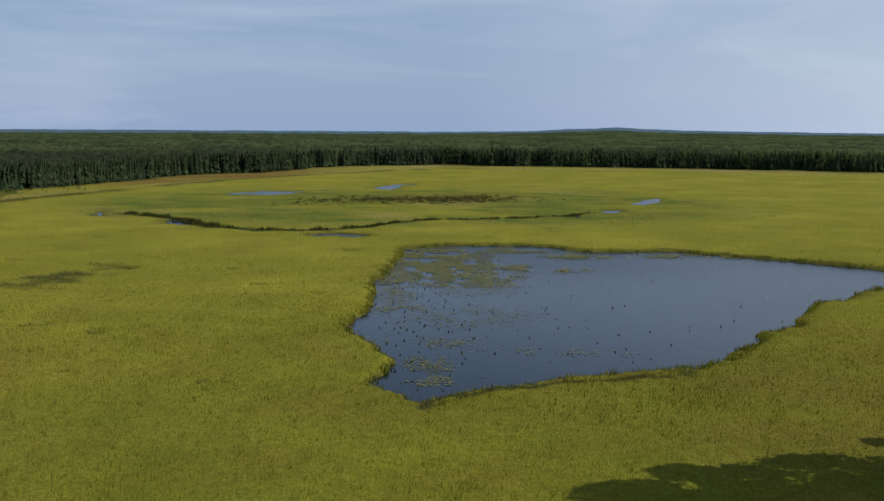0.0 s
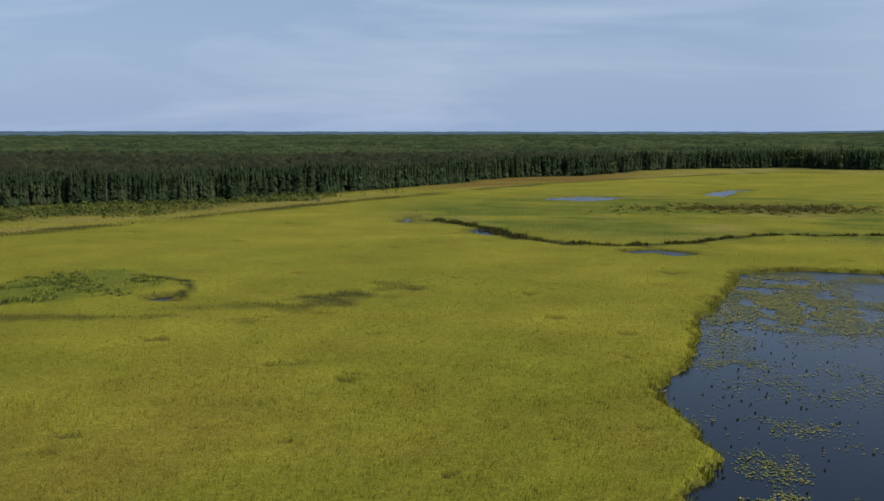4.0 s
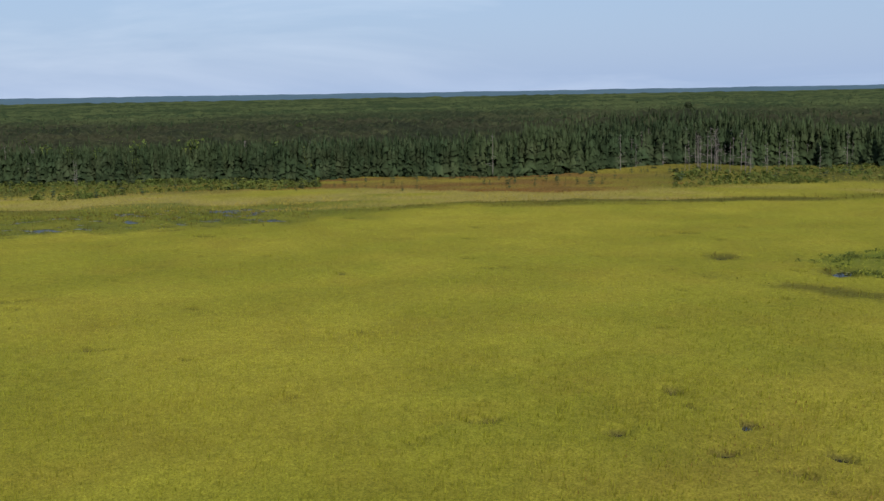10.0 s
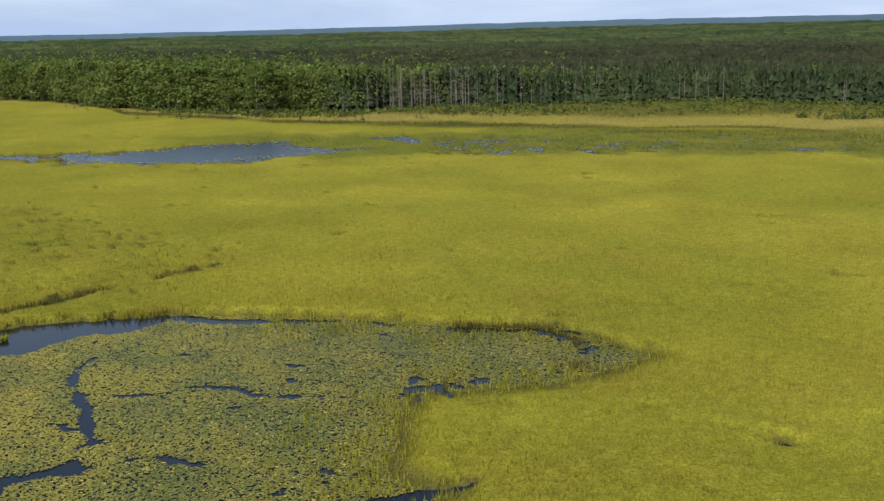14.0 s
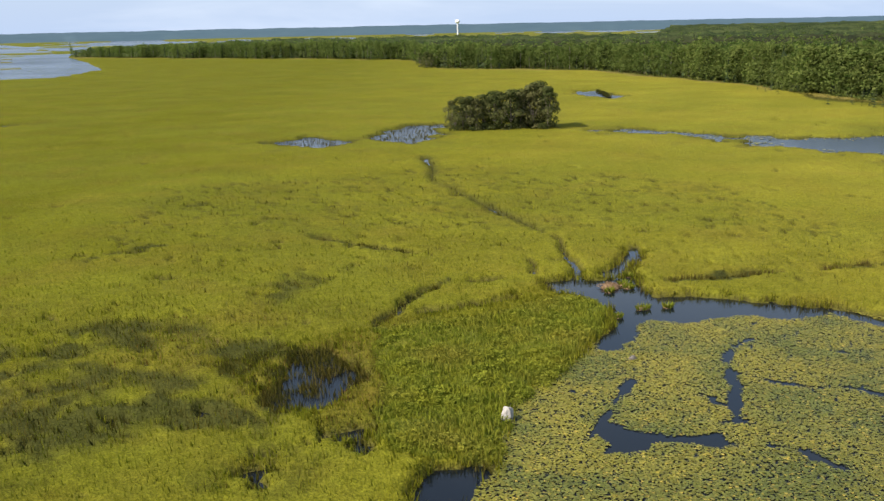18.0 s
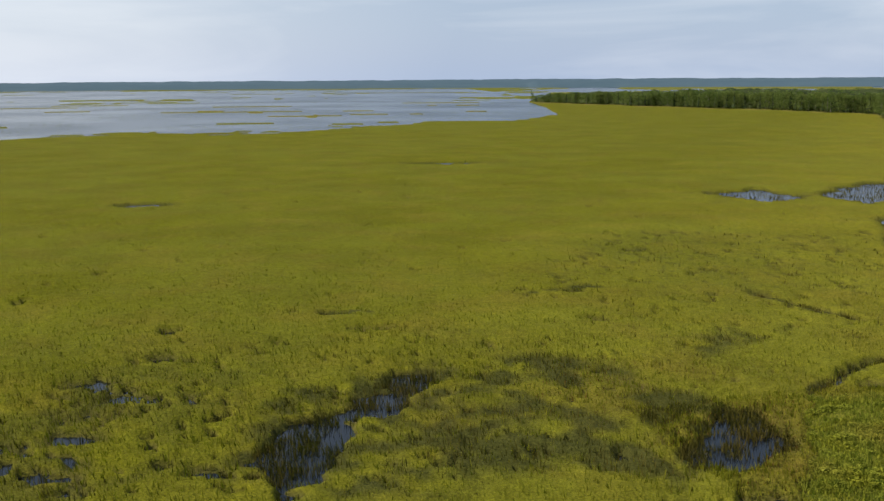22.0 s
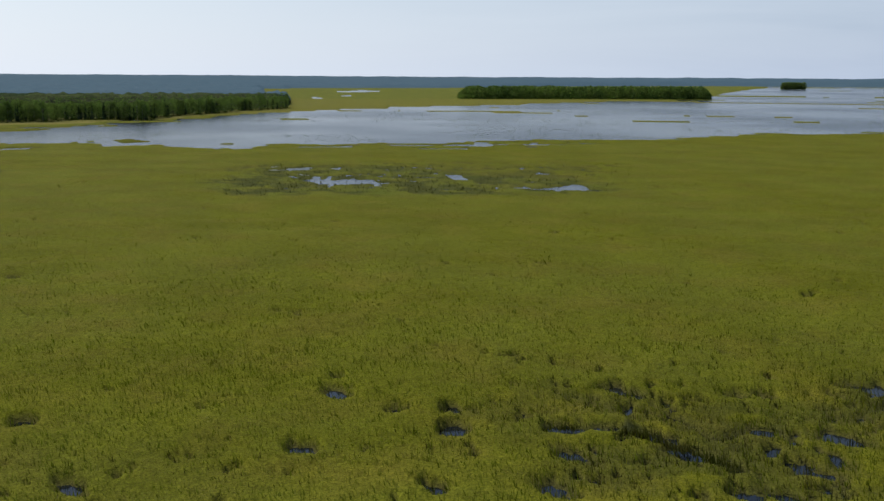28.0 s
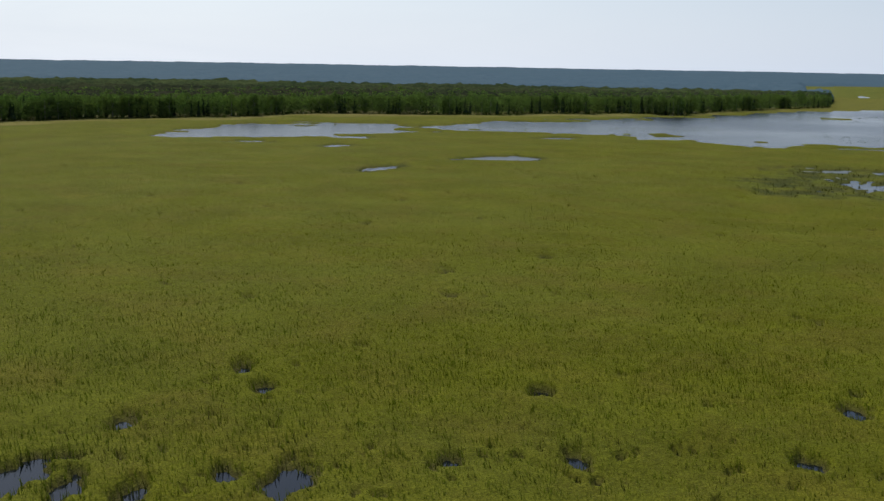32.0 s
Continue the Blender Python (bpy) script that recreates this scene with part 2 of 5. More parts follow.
def crown_material(name, dark, light, tint, through=0.25, wide=0.02):
    n = Nodes(name)
    patch = n.span(n.noise(wide, 2.0), 0.42, 0.60)
    colour = n.blend(patch, dark, light)
    colour = n.blend(n.span(n.noise(0.13, 2.0), 0.45, 0.7, 0.0, 0.7), colour, tint)
    colour = n.blend(n.span(n.each(), 0.6, 1.0, 0.0, 0.6), colour, tint)
    colour = n.blend(1.0, colour, n.span(n.noise(0.17, 1.0), 0.36, 0.64, 0.74, 1.22), "MULTIPLY")
    shade = n.span(n.island(), 0.0, 1.0, 0.8, 1.2)
    colour = n.blend(1.0, colour, shade, "MULTIPLY")
    return n.leaf(colour, through)


M_GROUND, M_WATER = make_ground(), make_water()
M_SPRUCE = crown_material("spruce_needles", (0.028, 0.045, 0.022), (0.043, 0.062, 0.027), (0.052, 0.064, 0.032))
M_BROADLEAF = crown_material("aspen_leaves", (0.088, 0.130, 0.036), (0.130, 0.172, 0.044), (0.142, 0.166, 0.050), 0.42, 0.02)
M_ISLAND = crown_material("island_willow_leaves", (0.070, 0.086, 0.030), (0.122, 0.128, 0.048), (0.165, 0.152, 0.070), 0.32, 0.2)


def plain(name, a, b, scale, roughness=0.85, depth=0.02):
    n = Nodes(name)
    return n.surface(n.blend(n.noise(scale, 5.0), a, b), roughness, n.noise(scale * 3, 3.0), depth)


M_BARK = plain("grey_brown_bark", (0.10, 0.085, 0.07), (0.20, 0.18, 0.15), 3.0)
M_PALE_BARK = plain("pale_aspen_bark", (0.13, 0.12, 0.10), (0.27, 0.25, 0.21), 2.0)
M_DEAD = plain("weathered_dead_wood", (0.11, 0.10, 0.09), (0.21, 0.19, 0.175), 1.0)
M_ROCK = plain("pale_granite", (0.28, 0.265, 0.245), (0.48, 0.46, 0.43), 2.5, 0.8, 0.05)
M_LODGE = plain("dry_reed_stems", (0.13, 0.085, 0.05), (0.30, 0.20, 0.12), 4.0)
M_STEEL = plain("white_painted_steel", (0.74, 0.75, 0.76), (0.82, 0.83, 0.84), 0.4, 0.4, 0.005)


def canopy_material():
    """Closed treetops: darker and browner near the marsh, lighter and greener farther inland."""
    n = Nodes("far_woods_canopy")
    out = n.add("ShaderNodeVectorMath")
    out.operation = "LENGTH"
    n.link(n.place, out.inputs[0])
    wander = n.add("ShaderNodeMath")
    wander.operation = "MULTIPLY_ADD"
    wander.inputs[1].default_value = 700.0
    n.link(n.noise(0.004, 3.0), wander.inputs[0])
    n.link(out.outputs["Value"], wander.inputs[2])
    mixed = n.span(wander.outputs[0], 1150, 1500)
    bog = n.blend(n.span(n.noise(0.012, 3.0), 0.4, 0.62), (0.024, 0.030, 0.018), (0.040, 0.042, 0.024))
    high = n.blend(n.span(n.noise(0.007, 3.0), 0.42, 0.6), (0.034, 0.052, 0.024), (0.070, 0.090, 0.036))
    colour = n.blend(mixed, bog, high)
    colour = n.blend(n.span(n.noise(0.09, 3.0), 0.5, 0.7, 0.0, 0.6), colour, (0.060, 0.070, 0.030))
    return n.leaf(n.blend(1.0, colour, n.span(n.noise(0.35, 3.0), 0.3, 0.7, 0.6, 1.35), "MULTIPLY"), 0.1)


M_CANOPY = canopy_material()


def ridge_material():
    n = Nodes("hazed_far_ridge")
    # blue haze over the distant woods is painted into base colour and glow
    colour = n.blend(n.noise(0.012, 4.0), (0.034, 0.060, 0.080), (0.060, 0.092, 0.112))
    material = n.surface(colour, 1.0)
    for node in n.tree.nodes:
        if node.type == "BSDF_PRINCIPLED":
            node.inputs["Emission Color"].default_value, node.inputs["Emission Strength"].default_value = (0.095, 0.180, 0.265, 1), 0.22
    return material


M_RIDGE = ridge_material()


def pad_material():
    n = Nodes("water_lily_pads")
    patch = n.span(n.noise(0.16, 3.0), 0.42, 0.62)
    colour = n.blend(patch, (0.205, 0.188, 0.028), (0.118, 0.132, 0.026))
    axes = n.add("ShaderNodeSeparateXYZ")
    n.link(n.place, axes.inputs["Vector"])
    colour = n.blend(n.span(axes.outputs["Y"], 6.0, 24.0, 0.0, 0.45), colour, (0.070, 0.084, 0.021))
    rnd = n.island()
    colour = n.blend(n.span(rnd, 0.88, 0.98), colour, (0.33, 0.25, 0.045))
    n2 = n.add("ShaderNodeMath")
    n2.operation = "FRACT"
    mul = n.add("ShaderNodeMath")
    mul.operation = "MULTIPLY"
    mul.inputs[1].default_value = 17.3
    n.link(rnd, mul.inputs[0])
    n.link(mul.outputs[0], n2.inputs[0])
    colour = n.blend(1.0, colour, n.span(n2.outputs[0], 0.0, 1.0, 0.6, 1.4), "MULTIPLY")
    material = n.surface(colour, 0.5)
    for node in n.tree.nodes:
        if node.type == "BSDF_PRINCIPLED":
            node.inputs["Specular IOR Level"].default_value = 0.2
    return material


M_PAD = pad_material()


# ---- ways to build ----
def mesh_of(name, verts, faces, material, smooth=False):
    me = bpy.data.meshes.new(name)
    me.from_pydata([tuple(v) for v in verts], [], [tuple(f) for f in faces])
    me.materials.append(material)
    if smooth:
        me.shade_smooth()
    return me


def fast_mesh(name, verts, tris, material):
    """A mesh from arrays of corners and triangles (or quads)."""
    me = bpy.data.meshes.new(name)
    k = tris.shape[1]
    me.vertices.add(len(verts))
    me.vertices.foreach_set("co", np.ascontiguousarray(verts, np.float32).ravel())
    me.loops.add(tris.size)
    me.loops.foreach_set("vertex_index", np.ascontiguousarray(tris, np.int32).ravel())
    me.polygons.add(len(tris))
    me.polygons.foreach_set("loop_start", np.arange(0, tris.size, k, dtype=np.int32))
    me.materials.append(material)
    me.update(calc_edges=True)
    return me


def part(name, bm, material, parent, label=""):
    me = bpy.data.meshes.new(name)
    bm.to_mesh(me)
    bm.free()
    me.materials.append(material)
    ob = new(name, me)
    ob.parent = parent
    return tagged(ob, label)


rng = np.random.default_rng(7)


def lattice(ix, iy, seed):
    h = (ix.astype(np.int64) * 374761393 + iy.astype(np.int64) * 668265263 + seed * 1442695041) & 0xFFFFFFFF
    h = ((h ^ (h >> 13)) * 1274126177) & 0xFFFFFFFF
    return ((h ^ (h >> 16)) & 0xFFFFFF) / float(0xFFFFFF)


def value_noise(x, y, seed=0):
    ix, iy = np.floor(x), np.floor(y)
    fx, fy = x - ix, y - iy
    fx, fy = fx * fx * (3 - 2 * fx), fy * fy * (3 - 2 * fy)
    a, b = lattice(ix, iy, seed), lattice(ix + 1, iy, seed)
    c, d = lattice(ix, iy + 1, seed), lattice(ix + 1, iy + 1, seed)
    return (a * (1 - fx) + b * fx) * (1 - fy) + (c * (1 - fx) + d * fx) * fy


def fbm(x, y, size, seed=0, octaves=3):
    total, weight, amp = 0.0, 0.0, 1.0
    for k in range(octaves):
        total = total + amp * value_noise(x / size * 2**k + 31.7 * k, y / size * 2**k - 17.3 * k, seed + k)
        weight, amp = weight + amp, amp * 0.55
    return total / weight


# ---- plan of the marsh ----
HX, HY = -7.04, 58.56          # the place over which the camera hovers


def polar(x, y):
    return np.degrees(np.arctan2(-(x - HX), y - HY)) % 360, np.hypot(x - HX, y - HY)


def from_polar(yaw, r):
    a = np.radians(yaw)
    return HX - np.sin(a) * r, HY + np.cos(a) * r


def around(yaw, table):
    """A distance that changes with the heading, from (yaw, distance) pairs."""
    keys, values = zip(*table)
    return np.interp(yaw, keys, values)


WOODS_EDGE = [(0, 825), (5.5, 788), (10, 668), (14.5, 610), (18.5, 548), (22, 490), (25, 465), (32, 430), (38, 412), (44, 402), (50, 385),
              (56, 374), (70, 366), (79, 372), (88, 388), (95, 398), (107, 390), (110, 386), (115, 402), (120, 418), (122, 446), (124, 470),
              (128.5, 560), (134, 662), (141.5, 735), (143, 910), (147, 1010), (154, 1135), (160.3, 1335), (160.8, 9000), (214.7, 9000),
              (215.3, 942), (223, 715), (229, 690), (232, 655), (243, 640), (247, 590), (258, 545), (290, 520), (320, 700), (335, 805),
              (346, 803), (352, 812), (360, 825)]
WOODS_END = [(0, 9000), (126, 9000), (130, 1500), (142, 1650), (150, 1700), (158, 1520), (161, 1400), (170, 1400), (214, 1300), (216.5, 1350), (219, 9000), (360, 9000)]
LAKE_NEAR = [(159, 900), (160.5, 780), (165.6, 760), (168, 694), (171, 660), (172.5, 614), (181, 622), (190, 580), (196, 500), (203, 480), (207.5, 446),
             (219, 448), (223, 478), (230, 480), (234, 486), (236.5, 505), (238, 478), (244, 428), (249, 415), (252, 440)]
LAKE_FAR = [(159, 910), (160.5, 1374), (164, 3300), (190, 3000), (193.5, 1380), (204, 1110), (209, 1000), (215.7, 850), (221.5, 702), (227.5, 620), (234, 560),
            (236.5, 507), (238, 545), (241, 548), (247, 512), (250, 470), (252, 441)]

FAR_SHORE = [(160, 3500), (193, 3300), (201, 2900), (207, 2400), (222, 2150)]
TUFTED = [(186.7, -164.5), (193, -216), (166, -242), (129, -228), (95, -229), (75, -208), (89, -193), (109, -171), (133, -157), (151, -148)]

POND = [(-5, 117), (-1.4, 112.6), (5, 118), (13, 124), (22, 127), (29.6, 130), (37.6, 133.6), (43, 145), (53, 158), (66, 182), (84, 199), (104, 214),
        (100, 226), (89, 238), (70, 253), (58.6, 261), (37, 260), (24, 272), (2.3, 274), (-9, 264), (-11, 223), (-14.4, 199), (-11.8, 176.6),
        (-14.5, 158), (-11, 146), (-6.7, 133), (-8, 120)]
LILY_FIELD = [(-88, -11.6), (-79.5, -9.4), (-74, -5), (-63, -1.9), (-58.6, 2.2), (-52, 7.4), (-44, 13), (-50, 32), (-60, 42), (-68, 41), (-71, 36),
              (-76.5, 35), (-86, 33), (-89, 40), (-94.6, 48), (-100, 52), (-105, 47), (-108, 41.6), (-107, 33), (-107.8, 17), (-105, 2), (-97, -6)]
SEDGE_MAT = [(-65, -23.8), (-70, -23.5), (-74.5, -20.9), (-80.3, -20.4), (-85.7, -20.7), (-89.6, -17.5), (-87.7, -15), (-81.9, -11.3), (-77.6, -8.9), (-72.9, -5.1),
             (-66.2, -1.4), (-62.6, -0.4), (-59.5, 0.6), (-56.3, 4), (-54.6, 5.6), (-52.3, 5.9), (-49.4, 4.2), (-48.3, 2), (-49.1, -1.7), (-51.5, -5.7), (-56.4, -11.6), (-60.6, -18.2)]
# open water by outlines: the pond, the winding channel and the pools among the rice
WATERS = [
    # the channel between mat and rice, its mouth, and the pools round the mat
    ([(-90.4, -28), (-87.8, -22.8), (-88.6, -19.6), (-87, -14.4), (-82.2, -10.8), (-77.2, -7.4), (-77, -4.7), (-81, -6), (-86, -9.2), (-88.5, -9.4), (-88.9, -6), (-91.7, -5.2),
      (-95.6, -4.5), (-97.7, -0.9), (-100.4, 0.8), (-104, 1.8), (-104.5, -1.7), (-102.9, -5.8), (-101.1, -9.1), (-98.9, -13), (-95.8, -15.4), (-98, -19), (-103.3, -23.9),
      (-109.2, -26.7), (-112.4, -31.1), (-112.8, -33.5), (-109.2, -29.6), (-103.9, -25.8), (-99, -23.8), (-96.9, -25.2), (-93.1, -28)], 1.6),
    ([(-45.4, 6.6), (-47.5, 5.4), (-49.3, 4.5), (-51.2, 5.7), (-52.1, 6.5), (-51, 8.3), (-48.5, 10.5), (-45.6, 12.1), (-43.6, 9.7)], 1.2),
    ([(-37.7, -3.8), (-38.9, -3.5), (-40.9, -3.3), (-39.9, -1.9), (-37.7, -1.3), (-36.7, -2.4)], 1.4),
    ([(-64.3, 5.7), (-63.8, 8.8), (-65, 11.7), (-68.5, 13.8), (-67.9, 15.3), (-68.3, 17.2), (-66.8, 17), (-64.9, 14.4), (-63, 12.2), (-60.6, 12.6), (-59.3, 11.1), (-60.5, 8.3), (-61.9, 6.5)], 1.3),
    # shallow pools with sparse reeds in the southern rice
    ([(-13.5, -17), (-15, -24), (-16.7, -28.4), (-19.8, -30.2), (-23.2, -32.6), (-27.7, -38.6), (-31, -40.6), (-32.6, -37.5), (-29, -33), (-25.9, -30.2), (-23.3, -27.6), (-20.3, -24.6),
      (-18.5, -21), (-16, -16), (-13.8, -12)], 10.0),
    ([(-46.3, -16.2), (-49.3, -18.2), (-51.6, -19), (-54.5, -22), (-57, -22), (-57, -18.8), (-56, -14.2), (-52.4, -11.6), (-49.5, -10.2), (-47.6, -12.8), (-46, -13.7)], 8.0),
    # the band of water before the western woods, and shallows beside it
    ([(-224, -146), (-229, -120), (-225.6, -100), (-221.6, -87), (-223.5, -66), (-226.9, -49), (-244.8, -38.4), (-257, -31), (-256.3, -43), (-271, -60), (-264.7, -72), (-255, -83),
      (-246, -88), (-236, -105), (-234.7, -123), (-230, -141)], 15.0),
    ([(-244.4, -0.3), (-252.4, 3.3), (-257.4, 9.1), (-246.1, 7.4)], 6.0), ([(-277.8, -35.3), (-286.9, -28.5), (-275.9, -19.6), (-267.9, -19.6)], 9.0),
    # pools by the willow clump and on the point
    ([(-175.6, -180.7), (-198.7, -198.5), (-208.1, -192.4), (-185.8, -168.4), (-169.5, -156), (-166.7, -163.2)], 11.0),
    ([(-147.3, -188.2), (-159.6, -193.1), (-159.7, -173.6), (-149.5, -165.9), (-146, -173.7)], 15.0), ([(-330.9, -259.3), (-349.6, -264), (-326.3, -223.9), (-315.7, -223.1)], 14.0),
    # the ring channel and the pools in the ring meadow
    ([(-89, 336.4), (-88.3, 350.4), (-84.2, 345.2), (-76.8, 327.9), (-79.9, 325.5), (-85.4, 329.7)], 3.0), ([(-118.1, 354.9), (-121.5, 370.2), (-122.4, 384.9), (-116.1, 357.5)], 2.0),
    ([(45, 371.6), (49.2, 368.1), (45.9, 358)], 1.0), ([(55.3, 383.8), (63, 398.6), (68.2, 397.4), (60.3, 382.7)], 5.0), ([(76.3, 431), (94.4, 472.9), (98, 470), (88, 435.8), (79.7, 423.8)], 5.0),
    ([(-100.7, 482.4), (-87.9, 510.2), (-66.2, 506.1), (-66.5, 489.5), (-82.2, 478.4)], 14.0), ([(-36.4, 539.5), (-28.6, 571.3), (-14.7, 585.1), (-22.1, 552.2), (-27.4, 523)], 12.0),
    ([(-37.7, 296.9), (-32.4, 302.1), (-20.2, 296.4), (-25.3, 290.1)], 7.0),
    # bright pools and streaks towards the lake
    ([(270.6, -137.5), (274.6, -148.8), (273.6, -165.2), (261.5, -166.4), (256.6, -160.1), (261.4, -149.1)], 6.0), ([(339, -226.1), (340.8, -242.3), (333.6, -248.1), (330.2, -233.1)], 4.0),
    ([(193, -213), (188, -229), (182, -219)], 2.0), ([(169, -202.9), (157.4, -194.4), (149.2, -202.7), (140.2, -195.4), (152.2, -186.4), (160.8, -187.8)], 8.0),
    ([(138, -226.8), (133.4, -229), (123.4, -215.4), (127.9, -213)], 2.0), ([(96, -203), (92.9, -219.4), (86.4, -210.2), (77.4, -210.2), (84.1, -203)], 6.0), ([(180, -228), (179.1, -236), (174, -224)], 2.0),
    # two small pools among the lilies of the western rice
    ([(-130.9, 181.8), (-133.5, 187.1), (-132.1, 189.9), (-126.8, 183.6), (-127.8, 180.7)], 1.2), ([(-108.9, 197.4), (-107.7, 200.5), (-105.4, 203.9), (-102.6, 194.9), (-105.4, 194.1)], 2.0),
]
# wet ground with tussocks: outline, share of small holes, share of dark reeds
WET = [
    ([(-61.7, -45), (-67.9, -48.6), (-73.4, -50.1), (-77.9, -48.7), (-73.4, -45.5), (-64.7, -40.9), (-59.4, -37.5)], 0.10, 0.8),
    ([(27, -34), (21.5, -38), (11.4, -36.4), (5, -43.7), (-0.3, -50.7), (-10, -42), (-4, -36), (0, -28), (-2.8, -19.3), (4, -15), (18, -8.2)], 0.20, 0.5),
    ([(-35.5, -46), (-49.5, -46.7), (-53.8, -26.5), (-58, -22), (-57, -13), (-48, -10), (-40.7, -9.6), (-33.3, -14.8), (-26, -12), (-18, -10), (-10, -18), (-14, -30), (-19, -42), (-28, -44)], 0.04, 0.85),
    ([(30, -37), (21.8, -40), (9.8, -36), (4, -52), (-8, -60), (-18, -46), (-15, -30), (-8, -20), (9, -17), (24, -16), (36, -18)], 0.14, 0.30),
    # a broad, slightly darker stretch of rice without added holes
    ([(-112, -2), (-140, -10), (-165, -60), (-150, -110), (-90, -130), (-50, -80), (-72, -45), (-100, -36)], 0.0, 0.10),
    ([(-4, -8), (-70, -20), (-66, -60), (-30, -62), (10, -66), (36, -40), (34, -10)], 0.0, 0.13),
    ([(-62, -47), (-72, -51), (-70, -44), (-61, -40)], 0.03, 0.75),
    ([(-36, 4), (-48, -1), (-58, -9), (-46, -9), (-36, -6), (-30, 0)], 0.10, 0.30),
    ([(-84, 31), (-90, 33), (-92, 43), (-86, 41)], 0.30, 0.35), ([(-97, 46), (-106, 42), (-108, 36), (-110, 44), (-101, 52), (-93, 51)], 0.22, 0.35),
    ([(36, -14), (60, 2), (78, 30), (62, 52), (56, 38), (50, 16), (34, -4)], 0.02, 0.12),
]
# channels: corners of a line, and half widths at its two ends
CHANNELS = [
    ([(-100, -25.6), (-106.6, -28), (-113, -33)], 1.3, 0.8),
    ([(-96, -27), (-103.5, -36.5), (-108.7, -43.4), (-117, -63)], 0.6, -0.1),
    ([(-117, -63), (-131.3, -99.7)], 0.3, -0.5),
    ([(-131.3, -99.7), (-144, -116), (-153.6, -131.4)], -0.2, 0.5),
    ([(-104, 1.8), (-103.9, 7), (-104.4, 11.2), (-105.6, 16), (-106.4, 19.6)], 0.9, 0.3),
    ([(-105.9, 32.6), (-106.2, 36.5), (-106.7, 40.4), (-104.4, 43.6), (-103.7, 45.9)], 0.5, 0.3),
    ([(-87.3, 33.9), (-88, 35.7), (-86.6, 37)], 0.7, 0.5),
    ([(-101.9, -18.2), (-104.7, -15.9), (-106.7, -14.4), (-110.3, -13.1), (-114.5, -12.1)], 0.6, 0.3),
    ([(-119.4, -8.9), (-125.9, -7)], 0.35, 0.3),
    ([(23.6, -22.3), (21.7, -23.7), (19.5, -24.5)], 0.9, 0.6),
    ([(24.6, -35.7), (20.3, -36), (17.1, -32), (11.2, -26.2), (8.1, -31), (5.2, -32.1), (1.6, -32.3), (-0.7, -35), (-2.4, -39.3), (-4.5, -41.3), (-7.7, -42.3), (-10.8, -41.4)], -0.05, -0.05),
    ([(-85.1, -69.3), (-86.6, -65.3)], 0.5, 0.3), ([(-86.7, -62.7), (-88.2, -55.8), (-89.3, -51.3)], 0.3, 0.6),
    ([(-97, -17), (-90, -14), (-81, -11)], 0.5, 0.3),
    ([(-82.5, -24), (-77.8, -25), (-72.3, -26.6)], 0.9, 0.6),
    ([(-79, -33.5), (-73, -31.5), (-67, -26.2)], 0.45, 0.2),
    ([(-97.4, -36.7), (-92.6, -31)], 0.3, 0.3),
    ([(-89.3, 1.7), (-86, 2), (-82.9, 3.8), (-80.8, 6.4), (-76.5, 9.5), (-74.4, 11.3), (-71.3, 13.6)], 0.12, 0.5),
    ([(-81.1, 6.8), (-81.7, 10.8), (-82.5, 13.1), (-84.4, 14.8), (-84.8, 18.3), (-83.7, 20.9), (-83.9, 23.8), (-84.6, 26.7)], 0.22, 0.12),
    ([(-68.8, 18.2), (-69.5, 19.6), (-69.3, 21.9), (-69.3, 23.5)], 0.2, 0.3),
    ([(-60.6, 8.3), (-67.7, 4.5), (-72.2, 2.8), (-74, 1.5)], 0.35, 0.15),
    ([(-66.5, 38), (-68.5, 40.5), (-70.5, 43)], 0.9, 0.5),
]
# lines of dark reeds: corners and half width
REED_LINES = [([(-111.6, 367.5), (-97, 354.9), (-89.3, 346), (-83, 339.5), (-73.8, 323), (-65.3, 314.5), (-53.5, 306.5), (-43.2, 305.5), (-33.2, 310.2), (-21.8, 320), (-13.2, 336), (1.4, 349.2),
                (9.5, 346), (26.4, 354.2), (35.4, 361.7), (43.9, 364), (52.9, 379.1)], 2.6),
              ([(-128, 222), (-112, 214), (-100, 196)], 1.0),
              ([(24, -22), (21.7, -23.7), (19, -25), (12, -22.4), (8, -20)], 0.8), ([(-0.8, 110.3), (2.4, 113.6), (6.3, 116.6), (9.9, 120), (13.4, 120.8), (20.6, 122), (30, 128)], 0.9), ([(-105.9, 32.6), (-106.6, 36.5), (-107, 40.4), (-104.4, 44), (-101, 47), (-95, 46)], 0.8),
              ([(-66.2, -25.3), (-69.2, -28), (-73.3, -31.5), (-75.7, -32.1), (-80.2, -34.2)], 0.5), ([(-85.1, -69.3), (-86.6, -65.3), (-88.2, -55.8), (-89.3, -51.3)], 0.7),
              ([(-101.9, -18.2), (-106.7, -14.4), (-114.5, -12.1)], 0.5), ([(-119.4, -8.9), (-125.9, -7)], 0.5), ([(-345, -256), (-334, -242), (-322, -228)], 2.4), ([(-55, -77), (-62, -78.5), (-66, -78)], 0.8), ([(-25, -72), (-31, -71)], 0.7)]
